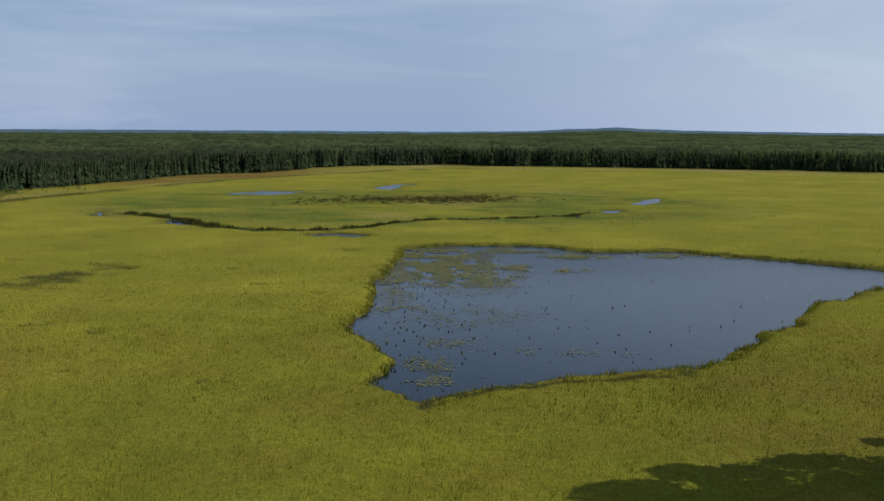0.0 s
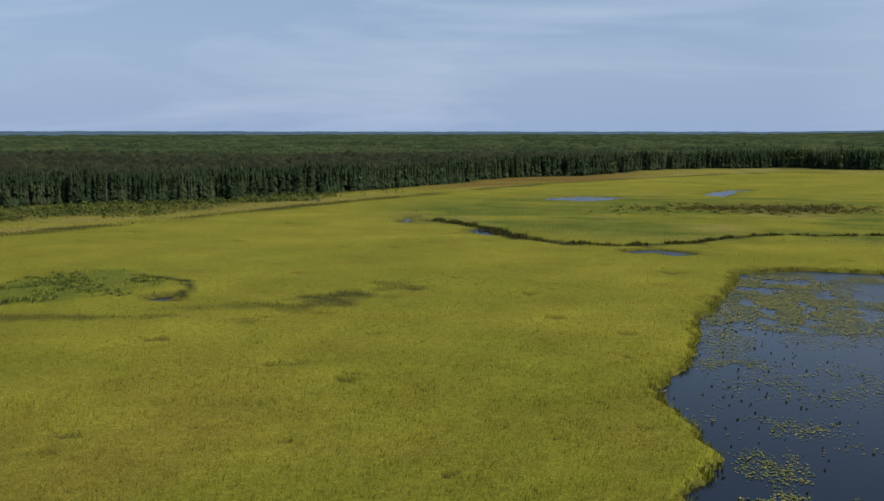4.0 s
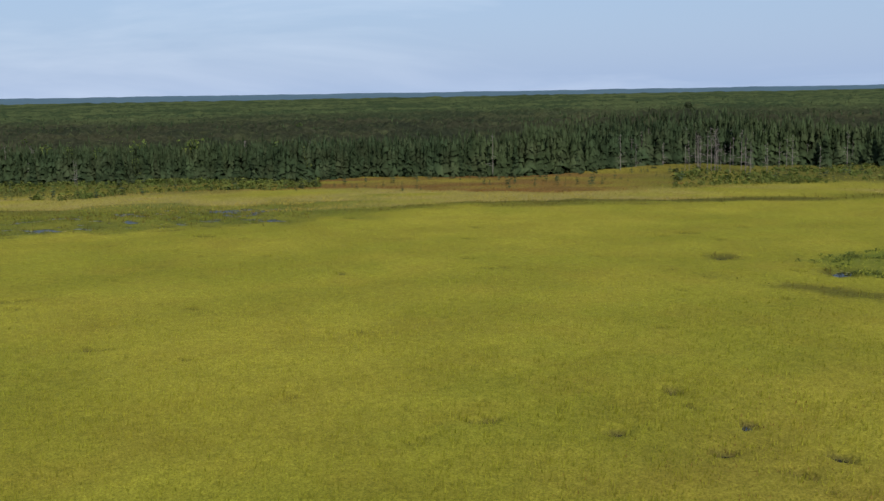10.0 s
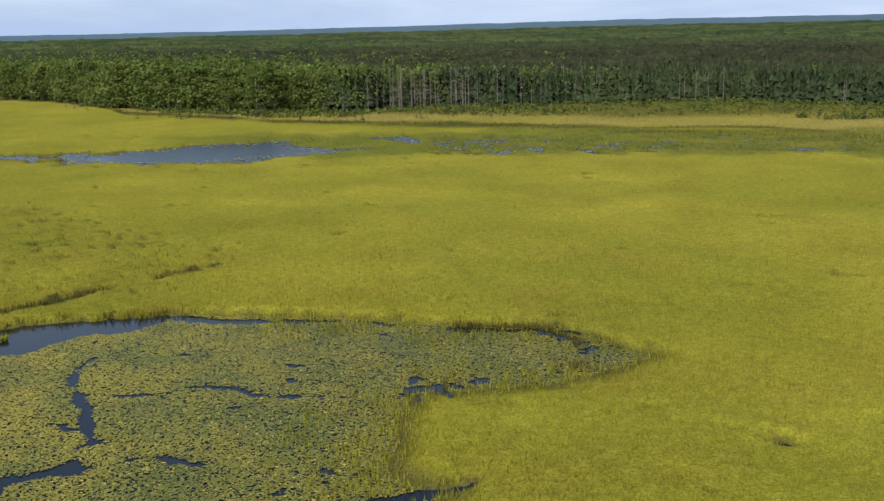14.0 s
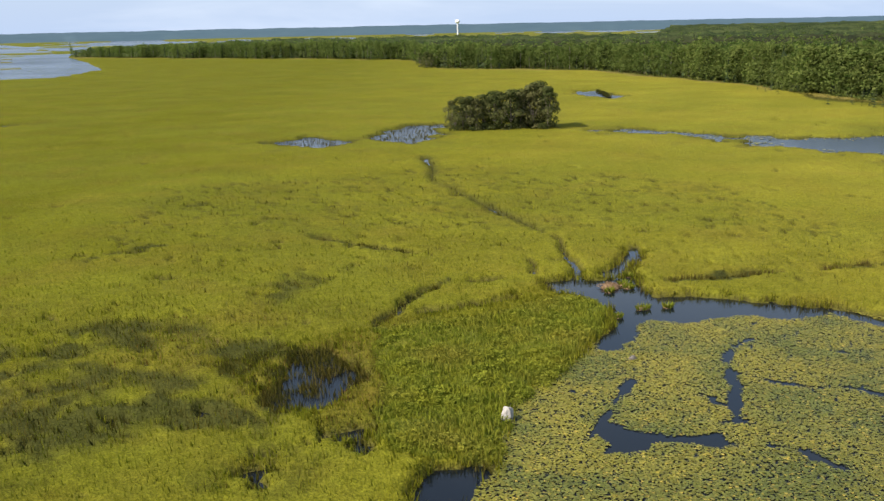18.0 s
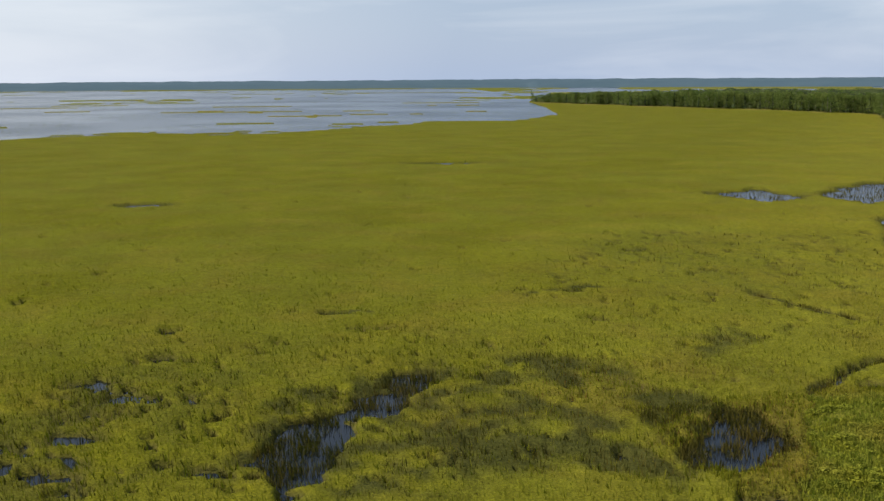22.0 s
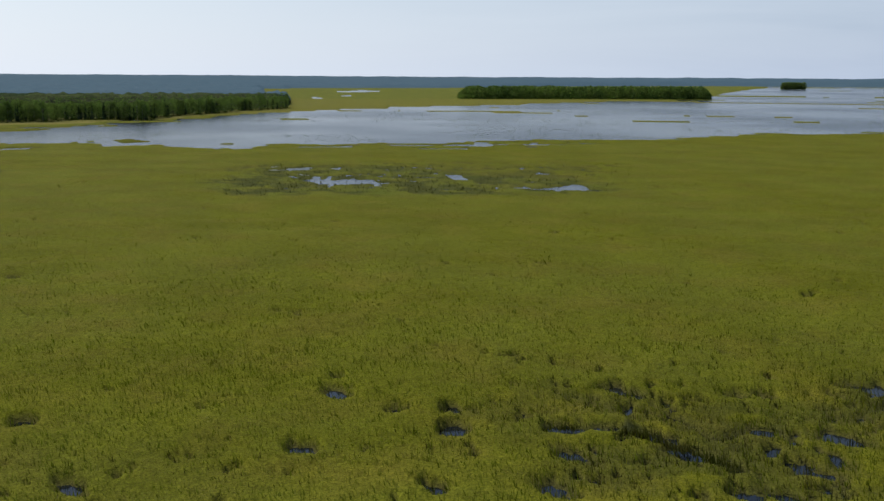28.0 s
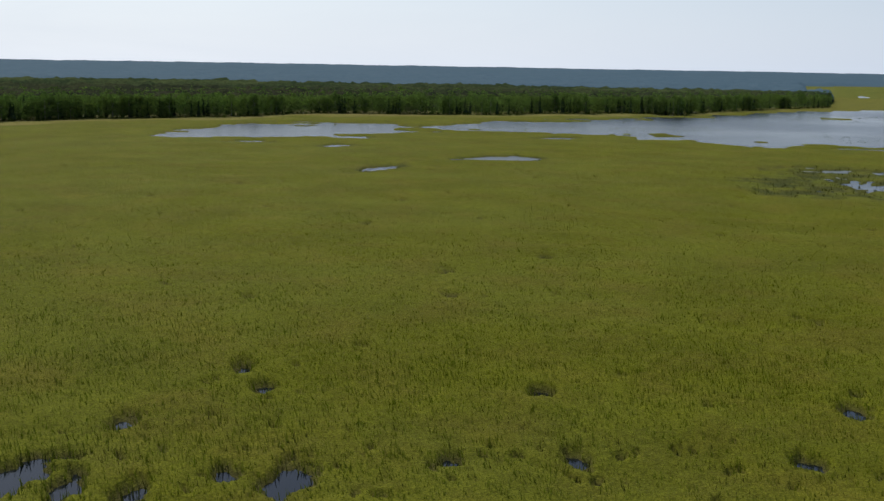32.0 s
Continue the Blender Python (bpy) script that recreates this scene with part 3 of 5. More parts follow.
# pools: centre, half length, half width, heading of the length, share of open water
POOLS = [
    (-48, -4, 1.7, 1.0, 60, 0.8), (-47, -1, 1.2, 0.7, 150, 0.8), (-86.1, -32.9, 1.8, 1.0, 60, 0.8), (70, 43, 4.2, 2.6, 20, 0.7), (65.7, 39.9, 2.4, 1.0, 60, 0.8), (61.5, 36.9, 2.2, 0.9, 60, 0.7),
    (58.8, 26.2, 2.8, 1.5, 60, 0.85), (61.7, 29.8, 1.2, 0.8, 60, 0.75), (79.4, 18.3, 1.3, 0.8, 60, 0.8), (86.4, 17.4, 1.6, 0.7, 60, 0.7), (45.3, -22.7, 1.6, 1.0, 60, 0.85), (64.5, -2.5, 1.2, 0.9, 60, 0.75),
    (50, 6, 1.6, 0.9, 60, 0.75), (39.6, -8.5, 1.4, 0.9, 60, 0.8), (77, 32.2, 1.6, 0.9, 60, 0.7), (55.2, 14.3, 0.8, 0.7, 60, 0.7),
    (31.2, -18.4, 1.3, 1.1, 20, 0.9), (33.6, -23.2, 1.1, 0.8, 20, 0.8), (38, -20.8, 1.0, 0.8, 30, 0.75), (20, -17.4, 1.3, 0.8, 60, 0.8), (12, -22.2, 1.5, 0.9, 70, 0.85), (15.9, -25, 1.4, 0.8, 70, 0.8),
    (7.6, -30.6, 1.3, 0.9, 60, 0.8), (1.5, -31.9, 1.7, 1.1, 60, 0.9), (1.1, -48.1, 2.3, 0.9, 100, 0.8), (-2.5, -42.6, 1.8, 0.9, 90, 0.8), (9.1, -40.6, 1.1, 0.8, 60, 0.75), (-6.3, -55.7, 1.5, 0.9, 60, 0.75),
    (-7.2, -68.5, 1.2, 1.1, 0, 0.85), (3.6, -16.6, 1.6, 0.8, 90, 0.8), (5.9, -16, 1.3, 0.8, 90, 0.75), (11.7, -39.5, 1.0, 0.7, 60, 0.75), (22.7, -36.4, 1.4, 0.8, 60, 0.75), (20.7, -35.4, 1.2, 0.8, 60, 0.75),
    (-9.5, -20.5, 1.3, 0.9, 60, 0.8), (3.1, -22.8, 0.9, 0.8, 60, 0.75), (26.5, -6.5, 1.3, 0.8, 60, 0.75), (18.6, -10.1, 1.4, 0.9, 60, 0.75), (6.2, -15.4, 1.4, 0.8, 60, 0.7),
    (-27.8, -72, 1.8, 0.7, 80, 0.6), (-30.8, -63.2, 2.6, 0.6, 80, 0.65), (-61.7, -77.9, 2.6, 0.9, 60, 0.55), (-58.5, -60.5, 1.6, 0.7, 60, 0.7), (-1.3, -204.5, 5, 2.5, 92, 0.75), (-104.3, -306, 12, 2.5, 75, 0.7),
    (255.5, -101, 9, 3.0, 208, 0.85), (336, -131, 7, 4, 205, 0.85),
    (-77.6, 120.1, 0.9, 0.6, 60, 0.85), (-88.9, 120.6, 0.8, 0.6, 30, 0.8), (-80.9, 108.7, 0.9, 0.6, 30, 0.85), (-67.5, 121, 1.0, 0.6, 80, 0.85), (-72.6, 113.4, 0.8, 0.6, 10, 0.8), (-61, 156.4, 2.4, 0.8, 120, 0.75),
    (-50.5, 150.7, 0.9, 0.6, 10, 0.8), (-67.1, 221.2, 1.6, 1.2, 60, 0.6), (-151.9, 178.6, 1.8, 1.2, 60, 0.8), (-85.5, 165.2, 0.9, 1.4, 30, 0.75), (-81.4, 62.9, 0.9, 0.6, 0, 0.8),
]
# stretches with many small holes: heading from, to, distance from, to, share of holes
HOLED = [(197, 218.5, 262, 362, 0.02), (72, 108, 240, 296, 0.30)]
# the dark line of reeds, and the outer side of the straw fringe, by heading
REED_AT = [(0, 742), (10, 588), (18, 470), (25, 395), (33, 336), (45, 292), (55, 281), (63, 277), (70, 266), (80, 272), (88, 292), (95, 296), (108, 330), (114, 350), (122, 415), (124, 480), (360, 742)]
STRAW_END = [(0, 790), (10, 585), (18, 500), (25, 430), (33, 366), (45, 332), (55, 312), (63, 309), (70, 326), (80, 330), (88, 336), (95, 330), (108, 362), (114, 378), (122, 450), (124, 510), (360, 800)]


def segment_gap(x, y, a, b):
    ax, ay, bx, by = *a, *b
    t = np.clip(((x - ax) * (bx - ax) + (y - ay) * (by - ay)) / ((bx - ax) ** 2 + (by - ay) ** 2), 0, 1)
    return np.hypot(x - ax - t * (bx - ax), y - ay - t * (by - ay)), t


def polygon_gap(x, y, corners):
    """Distance to a closed outline, negative inside; 99 far from it."""
    gap = np.full(x.shape, 99.0)
    xs, ys = [c[0] for c in corners], [c[1] for c in corners]
    near = (x > min(xs) - 25) & (x < max(xs) + 25) & (y > min(ys) - 25) & (y < max(ys) + 25)
    px, py = x[near], y[near]
    best, inside = np.full(px.shape, 99.0), np.zeros(px.shape, bool)
    for a, b in zip(corners, corners[1:] + corners[:1]):
        best = np.minimum(best, segment_gap(px, py, a, b)[0])
        if a[1] != b[1]:
            inside ^= ((a[1] > py) != (b[1] > py)) & (px < (b[0] - a[0]) * (py - a[1]) / (b[1] - a[1]) + a[0])
    gap[near] = np.where(inside, -best, best)
    return gap


def plan(x, y):
    """What covers the marsh at each place: open (below 0: open water, in metres), and shares of lilies, mat, straw, rust, reed, scrub and woods."""
    yaw, r = polar(x, y)
    wx, wy = (fbm(x, y, 9, 3) - 0.5) * 6, (fbm(x, y, 9, 5) - 0.5) * 6
    wx, wy = wx + (fbm(x, y, 2.5, 8, 2) - 0.5) * 1.6, wy + (fbm(x, y, 2.5, 9, 2) - 0.5) * 1.6
    rag = (fbm(x, y, 1.6, 13, 2) - 0.5) * 3.2
    open_gap = polygon_gap(x + wx * 0.7, y + wy * 0.7, POND) + rag * 0.7
    ragged = fbm(x, y, 1.6, 13, 2) - 0.5
    patchy = fbm(x, y, 6.0, 17, 4) - 0.5
    for water, torn in WATERS:
        open_gap = np.minimum(open_gap, polygon_gap(x + wx * 0.3, y + wy * 0.3, water) + (torn * ragged + 0.3 if torn < 1.9 else torn * (patchy - 0.04)))
    lily = polygon_gap(x + wx * 0.4, y + wy * 0.4, LILY_FIELD)
    mat = polygon_gap(x + wx * 0.3, y + wy * 0.3, SEDGE_MAT) + ragged * 1.5
    for line, w0, w1 in CHANNELS:
        for k, (a, b) in enumerate(zip(line, line[1:])):
            m = (x > min(a[0], b[0]) - 15) & (x < max(a[0], b[0]) + 15) & (y > min(a[1], b[1]) - 15) & (y < max(a[1], b[1]) + 15)
            gap, t = segment_gap(x[m] + wx[m] * 0.28, y[m] + wy[m] * 0.28, a, b)
            open_gap[m] = np.minimum(open_gap[m], gap + rag[m] * 0.35 - (w0 + (w1 - w0) * (k + t) / (len(line) - 1)))
    for cx, cy, a, b, head, share in POOLS:
        d, m = heading(head), np.hypot(x - cx, y - cy) < a * 2.2
        px, py = x[m], y[m]
        u = ((px - cx) * d.x + (py - cy) * d.y) / a
        v = ((px - cx) * -d.y + (py - cy) * d.x) / b
        shape = np.hypot(u, v) - 1 + (fbm(px, py, b * 0.9, 11, 3) - 0.5) * 1.7
        open_gap[m] = np.minimum(open_gap[m], (shape + 0.80 - share) * b)
    # the lake, the water band and what lies in them, in long strips across the view
    wob = (fbm(yaw * 1.3, r / 5, 4.0, 21, 3) - 0.5)
    near, far = around(yaw, LAKE_NEAR), around(yaw, LAKE_FAR)
    lake = np.where((yaw > 159) & (yaw < 252), np.maximum(near - r, r - far), 999.0) + wob * np.clip((r - 300) * 0.16, 0, 70)
    lake = lake + np.where(r < 720, (fbm(yaw * 1.1, r / 5, 3.0, 26, 3) - 0.5) * 70, 0)
    lake = lake + np.where(r < 720, (fbm(yaw * 0.9, r / 3.6, 3.0, 30, 3) - 0.5) * 80, 0)
    strips = fbm(yaw * 0.7, r / 9, 4.0, 25, 4)
    lake = np.where((r > 700) & (strips > 0.655), np.maximum(lake, 10.0), lake)
    lake = np.where((r > 1650) & (r < 1760) & (yaw < 195), np.maximum(lake, 10.0), lake)
    open_gap = np.minimum(open_gap, lake)
    beyond = (r > around(yaw, WOODS_END)) & (yaw > 127) & (yaw < 240) & (r < around(yaw, FAR_SHORE))
    open_gap = np.where(beyond & (fbm(yaw * 1.2, r / 160, 4.0, 28, 3) < np.where(yaw < 190, 0.44, 0.24)), -5.0, open_gap)
    dim, tuss = np.zeros(x.shape), np.zeros(x.shape)
    for y0, y1, r0, r1, share in HOLED:
        turn = np.where(yaw < y0 - 180, yaw + 360, yaw)
        edge = np.minimum(np.minimum((turn - y0) * np.pi / 180 * r, (y1 - turn) * np.pi / 180 * r), np.minimum(r - r0, r1 - r))
        m, size = edge > 0, 1.5 if r1 < 190 else 2.6
        px, py = x[m], y[m]
        spot = fbm(px + wx[m], py + wy[m], size, 33, 2) - 0.28 * fbm(px, py, 26, 35, 2) + 0.14
        limit = 0.24 + share * 0.42
        spot = spot - limit * np.clip(edge[m] / 12, 0, 1)
        open_gap[m] = np.minimum(open_gap[m], spot * 9)
        if r1 > 200:
            tuss[m] = np.maximum(tuss[m], np.clip(edge[m] / 14, 0, 1) * 1.6)
        dim[m] = np.maximum(dim[m], np.clip(1 - (spot - 0.01) / 0.075, 0, 1) * (0.5 if r1 < 190 else 0.55))
    for outline, holes, dusk in WET:
        inside = np.clip(-polygon_gap(x + wx * 1.2, y + wy * 1.2, outline) / 3.5 + 0.5, 0, 1)
        m = inside > 0
        px, py = x[m], y[m]
        spot = fbm(px + wx[m] * 0.4, py + wy[m] * 0.4, 1.5, 37, 3)
        open_gap[m] = np.minimum(open_gap[m], (spot - (0.20 + holes * 0.55) * inside[m]) * 10)
        drift = np.clip(0.62 + (fbm(px, py, 3.2, 39, 3) - 0.5) * 4.0, 0, 1)
        dim[m] = np.maximum(dim[m], dusk * inside[m] * drift)
        tuss[m] = np.maximum(tuss[m], inside[m] * min(1.0, dusk + 2 * holes))
    shore = open_gap.copy()
    tuss = np.maximum(tuss, np.clip(1.2 - shore / 26, 0, 1.2) * (r > 225))
    # small single gaps in the rice all over
    spot = fbm(x, y, 3.2, 41, 2)
    open_gap = np.minimum(open_gap, np.where((r < 420) & (r > 60) & (lily > 0.5), (spot - 0.105) * 16, 9))
    edge = around(yaw, WOODS_EDGE)
    inland = r - edge + (fbm(x, y, 40, 51, 3) - 0.5) * 50
    ring = (fbm(yaw * 0.9, r / 1.7, 6.0, 55, 3) - 0.5)
    at, end = around(yaw, REED_AT), around(yaw, STRAW_END)
    marsh_side = (yaw < 124) | (yaw > 330)
    bend = (fbm(x, y, 30, 52, 3) - 0.5) * 22
    rr = r + bend
    straw = np.where(marsh_side, np.clip((rr - at - 4) / 6, 0, 1) * np.clip(0.52 + ring * 3.2 + np.clip((end - rr) / 40, -0.5, 0), 0.08, 1), np.clip((inland + np.where(yaw < 161, 22.0, 30.0)) / 10, 0, 1) * np.clip(0.75 + ring * 1.8, 0, 1))
    rust_at = np.exp(-(((yaw - 65 + 10 * (fbm(x, y, 35, 69, 2) - 0.5)) / 14) ** 4)) + np.exp(-(((yaw - 13) / 7) ** 4)) * 0.9
    rust = np.clip(rust_at * np.clip((rr - end + 4) / 8, 0, 1) * np.clip(0.85 + ring * 2.4, 0, 1), 0, 1)
    for cx, cy, a, b, full in ((46, 122, 44, 30, 0.32), (-58, -20, 9, 9, 0.4), (-47, -34, 13, 10, 0.22), (-54, -8, 6, 5, 0.3), (-58, 128, 26, 26, 0.24)):
        rust = np.maximum(rust, full * np.clip(1.3 - np.hypot((x - cx) / a, (y - cy) / b) + (fbm(x, y, 14, 67, 3) - 0.5) * 2, 0, 1) * (open_gap > 0))
    straw = straw * (1 - rust)
    # far marsh dulled with straw tone, haze put into its colour
    straw = np.maximum(straw, np.clip((r - 750) / 300, 0, 0.35) * ((yaw > 161) & (yaw < 236)))
    scrub = np.where(marsh_side & (yaw > 25), np.clip((rr - end) / 12, 0, 1) * (1 - np.clip(rust_at, 0, 0.8)), np.clip((inland + 12) / 12, 0, 1))
    scrub = np.where(beyond, 0.0, scrub)
    core = np.hypot((x + 10) / 150, (y - 430) / 120)
    sedge = np.clip((1.0 - core) * 4, 0, 1) * np.clip(0.4 + ring * 3 + (fbm(x, y, 40, 57, 3) - 0.4) * 3, 0, 1)
    straw = np.maximum(straw, np.clip((1.0 - core) * 4, 0, 1) * np.clip((fbm(x, y, 30, 58, 3) - 0.52) * 7, 0, 0.6))
    # far marsh also takes on some of the duller sedge tone
    sedge = np.maximum(sedge, np.clip((r - 600) / 200, 0, 0.2) * ((yaw > 161) & (yaw < 236)))
    shallows = np.clip(np.minimum(np.minimum(yaw - 68, 121 - yaw) / 4, np.minimum(r - 243, 305 - r) / 10 + wob * 4), 0, 1)
    sedge = np.maximum(sedge, shallows * 0.85)
    dim = np.maximum(dim, shallows * 0.45)
    sedge = np.maximum(sedge, np.clip(0.6 - mat, 0, 0.8))
    flank = np.clip(-polygon_gap(x + wx * 1.6, y + wy * 1.6, TUFTED) / 9 + 0.4, 0, 1)
    sedge = np.maximum(sedge, flank * 0.5)
    dim = np.maximum(dim, flank * np.clip((fbm(x, y, 6, 59, 3) - 0.40) * 5, 0, 0.9))
    reed = np.maximum(dim, np.clip(1 - np.abs(shore) / 2.5, 0, 1) * (r > 150) * 0.7)
    for line, w in REED_LINES:
        for a, b in zip(line, line[1:]):
            m = (x > min(a[0], b[0]) - 25) & (x < max(a[0], b[0]) + 25) & (y > min(a[1], b[1]) - 25) & (y < max(a[1], b[1]) + 25)
            gap, _ = segment_gap(x[m] + wx[m] * 1.2, y[m] + wy[m] * 1.2, a, b)
            reed[m] = np.maximum(reed[m], np.clip(1.6 - gap / w * 1.3, 0, 1))
    strip = np.clip(1.5 - np.abs(rr - at) / 8, 0, 1) * marsh_side * np.clip(0.75 + ring * 2.5, 0, 1)
    reed = np.maximum(reed, strip * 0.9)
    # darker patches, drawn through the reed share: centre, half sizes, heading, strength
    for cx, cy, a, b, head, full in ((-76, 202, 18, 5.5, 172, 0.95), (-116, 172, 20, 3, 110, 0.6), (-88, 192, 10, 3, 120, 0.5), (-8, 448, 42, 32, 90, 0.75), (-40, 440, 26, 26, 95, 0.5), (8, 462, 36, 16, 90, 0.7)):
        d = heading(head)
        u, v = ((x - cx) * d.x + (y - cy) * d.y) / a, ((x - cx) * -d.y + (y - cy) * d.x) / b
        reed = np.maximum(reed, np.clip(1.2 - np.hypot(u, v) + (fbm(x, y, 5, 61, 3) - 0.5) * 2.2, 0, 1) * full)
    lily6 = np.hypot((x + 129) / 15, (y - 203) / 20) - 1 + (fbm(x, y, 7, 63, 3) - 0.5)
    sedge = np.maximum(sedge, np.clip(0.4 - lily6 * 3, 0, 0.95))
    sedge = np.maximum(sedge, beyond * 0.75) * (1 - 0.8 * reed)
    woods = np.where(beyond, -50.0, inland)
    return dict(yaw=yaw, r=r, patch=fbm(x, y, 3.0, 45, 2), open=open_gap, tuss=tuss, lily=lily, lily6=lily6 * 12, mat=mat, straw=straw, rust=rust, scrub=scrub, reed=reed, sedge=sedge, woods=woods)



def stand_height(x, y, p):
    """Height of the closed top of the plants, in hummocks, over the water."""
    full = np.clip(np.minimum(p["open"], p["lily"] * np.where((p["yaw"] < 117) & (p["r"] < 95), 0.16, 0.8)) / 0.75, 0, 1)
    full = full * full * (3 - 2 * full)
    tall = np.where(p["mat"] < 0.5, 0.30, 0.62 - 0.28 * np.maximum(p["straw"], p["rust"])) - 0.22 * p["tuss"]
    near = np.clip((230 - p["r"]) / 90, 0, 1)
    small = (fbm(x, y, 1.7, 141, 2) - 0.5) * (0.24 + 0.3 * p["tuss"]) * near
    broad = (fbm(x, y, 7.0, 143, 2) - 0.5) * 0.5 * np.clip((520 - p["r"]) / 200, 0, 1)
    return full * np.clip(tall + small + broad, 0.02, 1.4)


# ---- ground and water ----
def rings_between(r0, r1, steps):
    return r0 * (r1 / r0) ** (np.arange(steps + 1) / steps)


def knoll(yaw, r):
    """A low rise in the woods, and the swell of the land far off."""
    return 7.0 * np.exp(-((yaw - 53) / 7) ** 2 - ((r - 520) / 110) ** 2)


def make_ground_sheet():
    turns = np.concatenate([np.arange(-90, -27, 1.2), np.arange(-27, 95, 0.5), np.arange(95, 262.4, 0.19), np.arange(263, 270, 1.4)])
    rings = np.concatenate([[0.5, 2, 4, 6, 8], np.arange(10, 47.5, 1.25), rings_between(48, 220, 160), rings_between(220, 700, 100)[1:], rings_between(700, 4950, 56)[1:]])
    yaw, r = np.meshgrid(turns, rings)
    x, y = from_polar(yaw, r)
    p = plan(x.ravel(), y.ravel())
    wet = np.minimum(p["open"], p["lily"] + 0.1)
    top = stand_height(x.ravel(), y.ravel(), p)
    z = np.clip(wet * 0.25, -0.6, 0.06) + top
    z = np.where(p["woods"] > 0, 0.35 + knoll(p["yaw"], p["r"]), z)
    n, m = len(turns), len(rings)
    a = (np.arange(m - 1)[:, None] * n + np.arange(n)[None, :])
    b = (np.arange(m - 1)[:, None] * n + (np.arange(n)[None, :] + 1) % n)
    quads = np.stack([a, b, b + n, a + n], -1).reshape(-1, 4)
    me = fast_mesh("ground", np.c_[x.ravel(), y.ravel(), z], quads, M_GROUND)
    tint = np.zeros((len(z), 4), np.float32)
    tint[:, 0], tint[:, 1] = p["rust"], p["straw"]
    tint[:, 2] = np.maximum(p["reed"], p["scrub"] * 0.7)
    tint[:, 3] = np.maximum(np.clip((p["r"] - 250) / 150, 0, 1), np.clip(top / 0.32 - 0.15, 0, 1))
    me.attributes.new("cover", "FLOAT_COLOR", "POINT").data.foreach_set("color", tint.ravel())
    me.attributes.new("meadow", "FLOAT", "POINT").data.foreach_set("value", p["sedge"].astype(np.float32))
    me.shade_smooth()
    return tagged(new("ground", me), "flat marsh of rice straw and peat", "marsh", kind="structure")


make_ground_sheet()
w_turns, w_rings = np.arange(0, 360, 4.0), np.array([1.0, 60, 150, 400, 1000, 2500, 4900])
gw, gr = np.meshgrid(w_turns, w_rings)
ax_, ay_ = from_polar(gw, gr)
n_, m_ = len(w_turns), len(w_rings)
a_ = np.arange(m_ - 1)[:, None] * n_ + np.arange(n_)[None, :]
b_ = np.arange(m_ - 1)[:, None] * n_ + (np.arange(n_)[None, :] + 1) % n_
water = new("water", fast_mesh("water", np.c_[ax_.ravel(), ay_.ravel(), np.zeros(ax_.size)], np.stack([a_, b_, b_ + n_, a_ + n_], -1).reshape(-1, 4), M_WATER))
tagged(water, "calm blue-grey marsh water with light ripples", "water", kind="structure")


# ---- rice, sedge and reeds ----
def scatter(count, r0, r1, fall, lo=-26, hi=262):
    """Places round the hover point, thinning outward as distance to the power of fall."""
    yaw, u, k = rng.uniform(lo, hi, count), rng.random(count), 2 - fall
    r = (r0**k + u * (r1**k - r0**k)) ** (1 / k)
    return from_polar(yaw, r)


def blade_mesh(name, x, y, high, wide, material, z0=0.0, lean=0.4):
    n = len(x)
    turn, tip = rng.uniform(0, np.pi, n), rng.uniform(0, 2 * np.pi, n)
    out = rng.random(n) * lean * high
    dx, dy = np.cos(turn) * wide / 2, np.sin(turn) * wide / 2
    base = np.zeros(n) + z0
    corners = np.stack([np.c_[x - dx, y - dy, base], np.c_[x + dx, y + dy, base],
                        np.c_[x + np.cos(tip) * out + high * 0.12, y + np.sin(tip) * out + high * 0.06, base + high]], 1)
    return fast_mesh(name, corners.reshape(-1, 3), np.arange(3 * n).reshape(-1, 3), material)


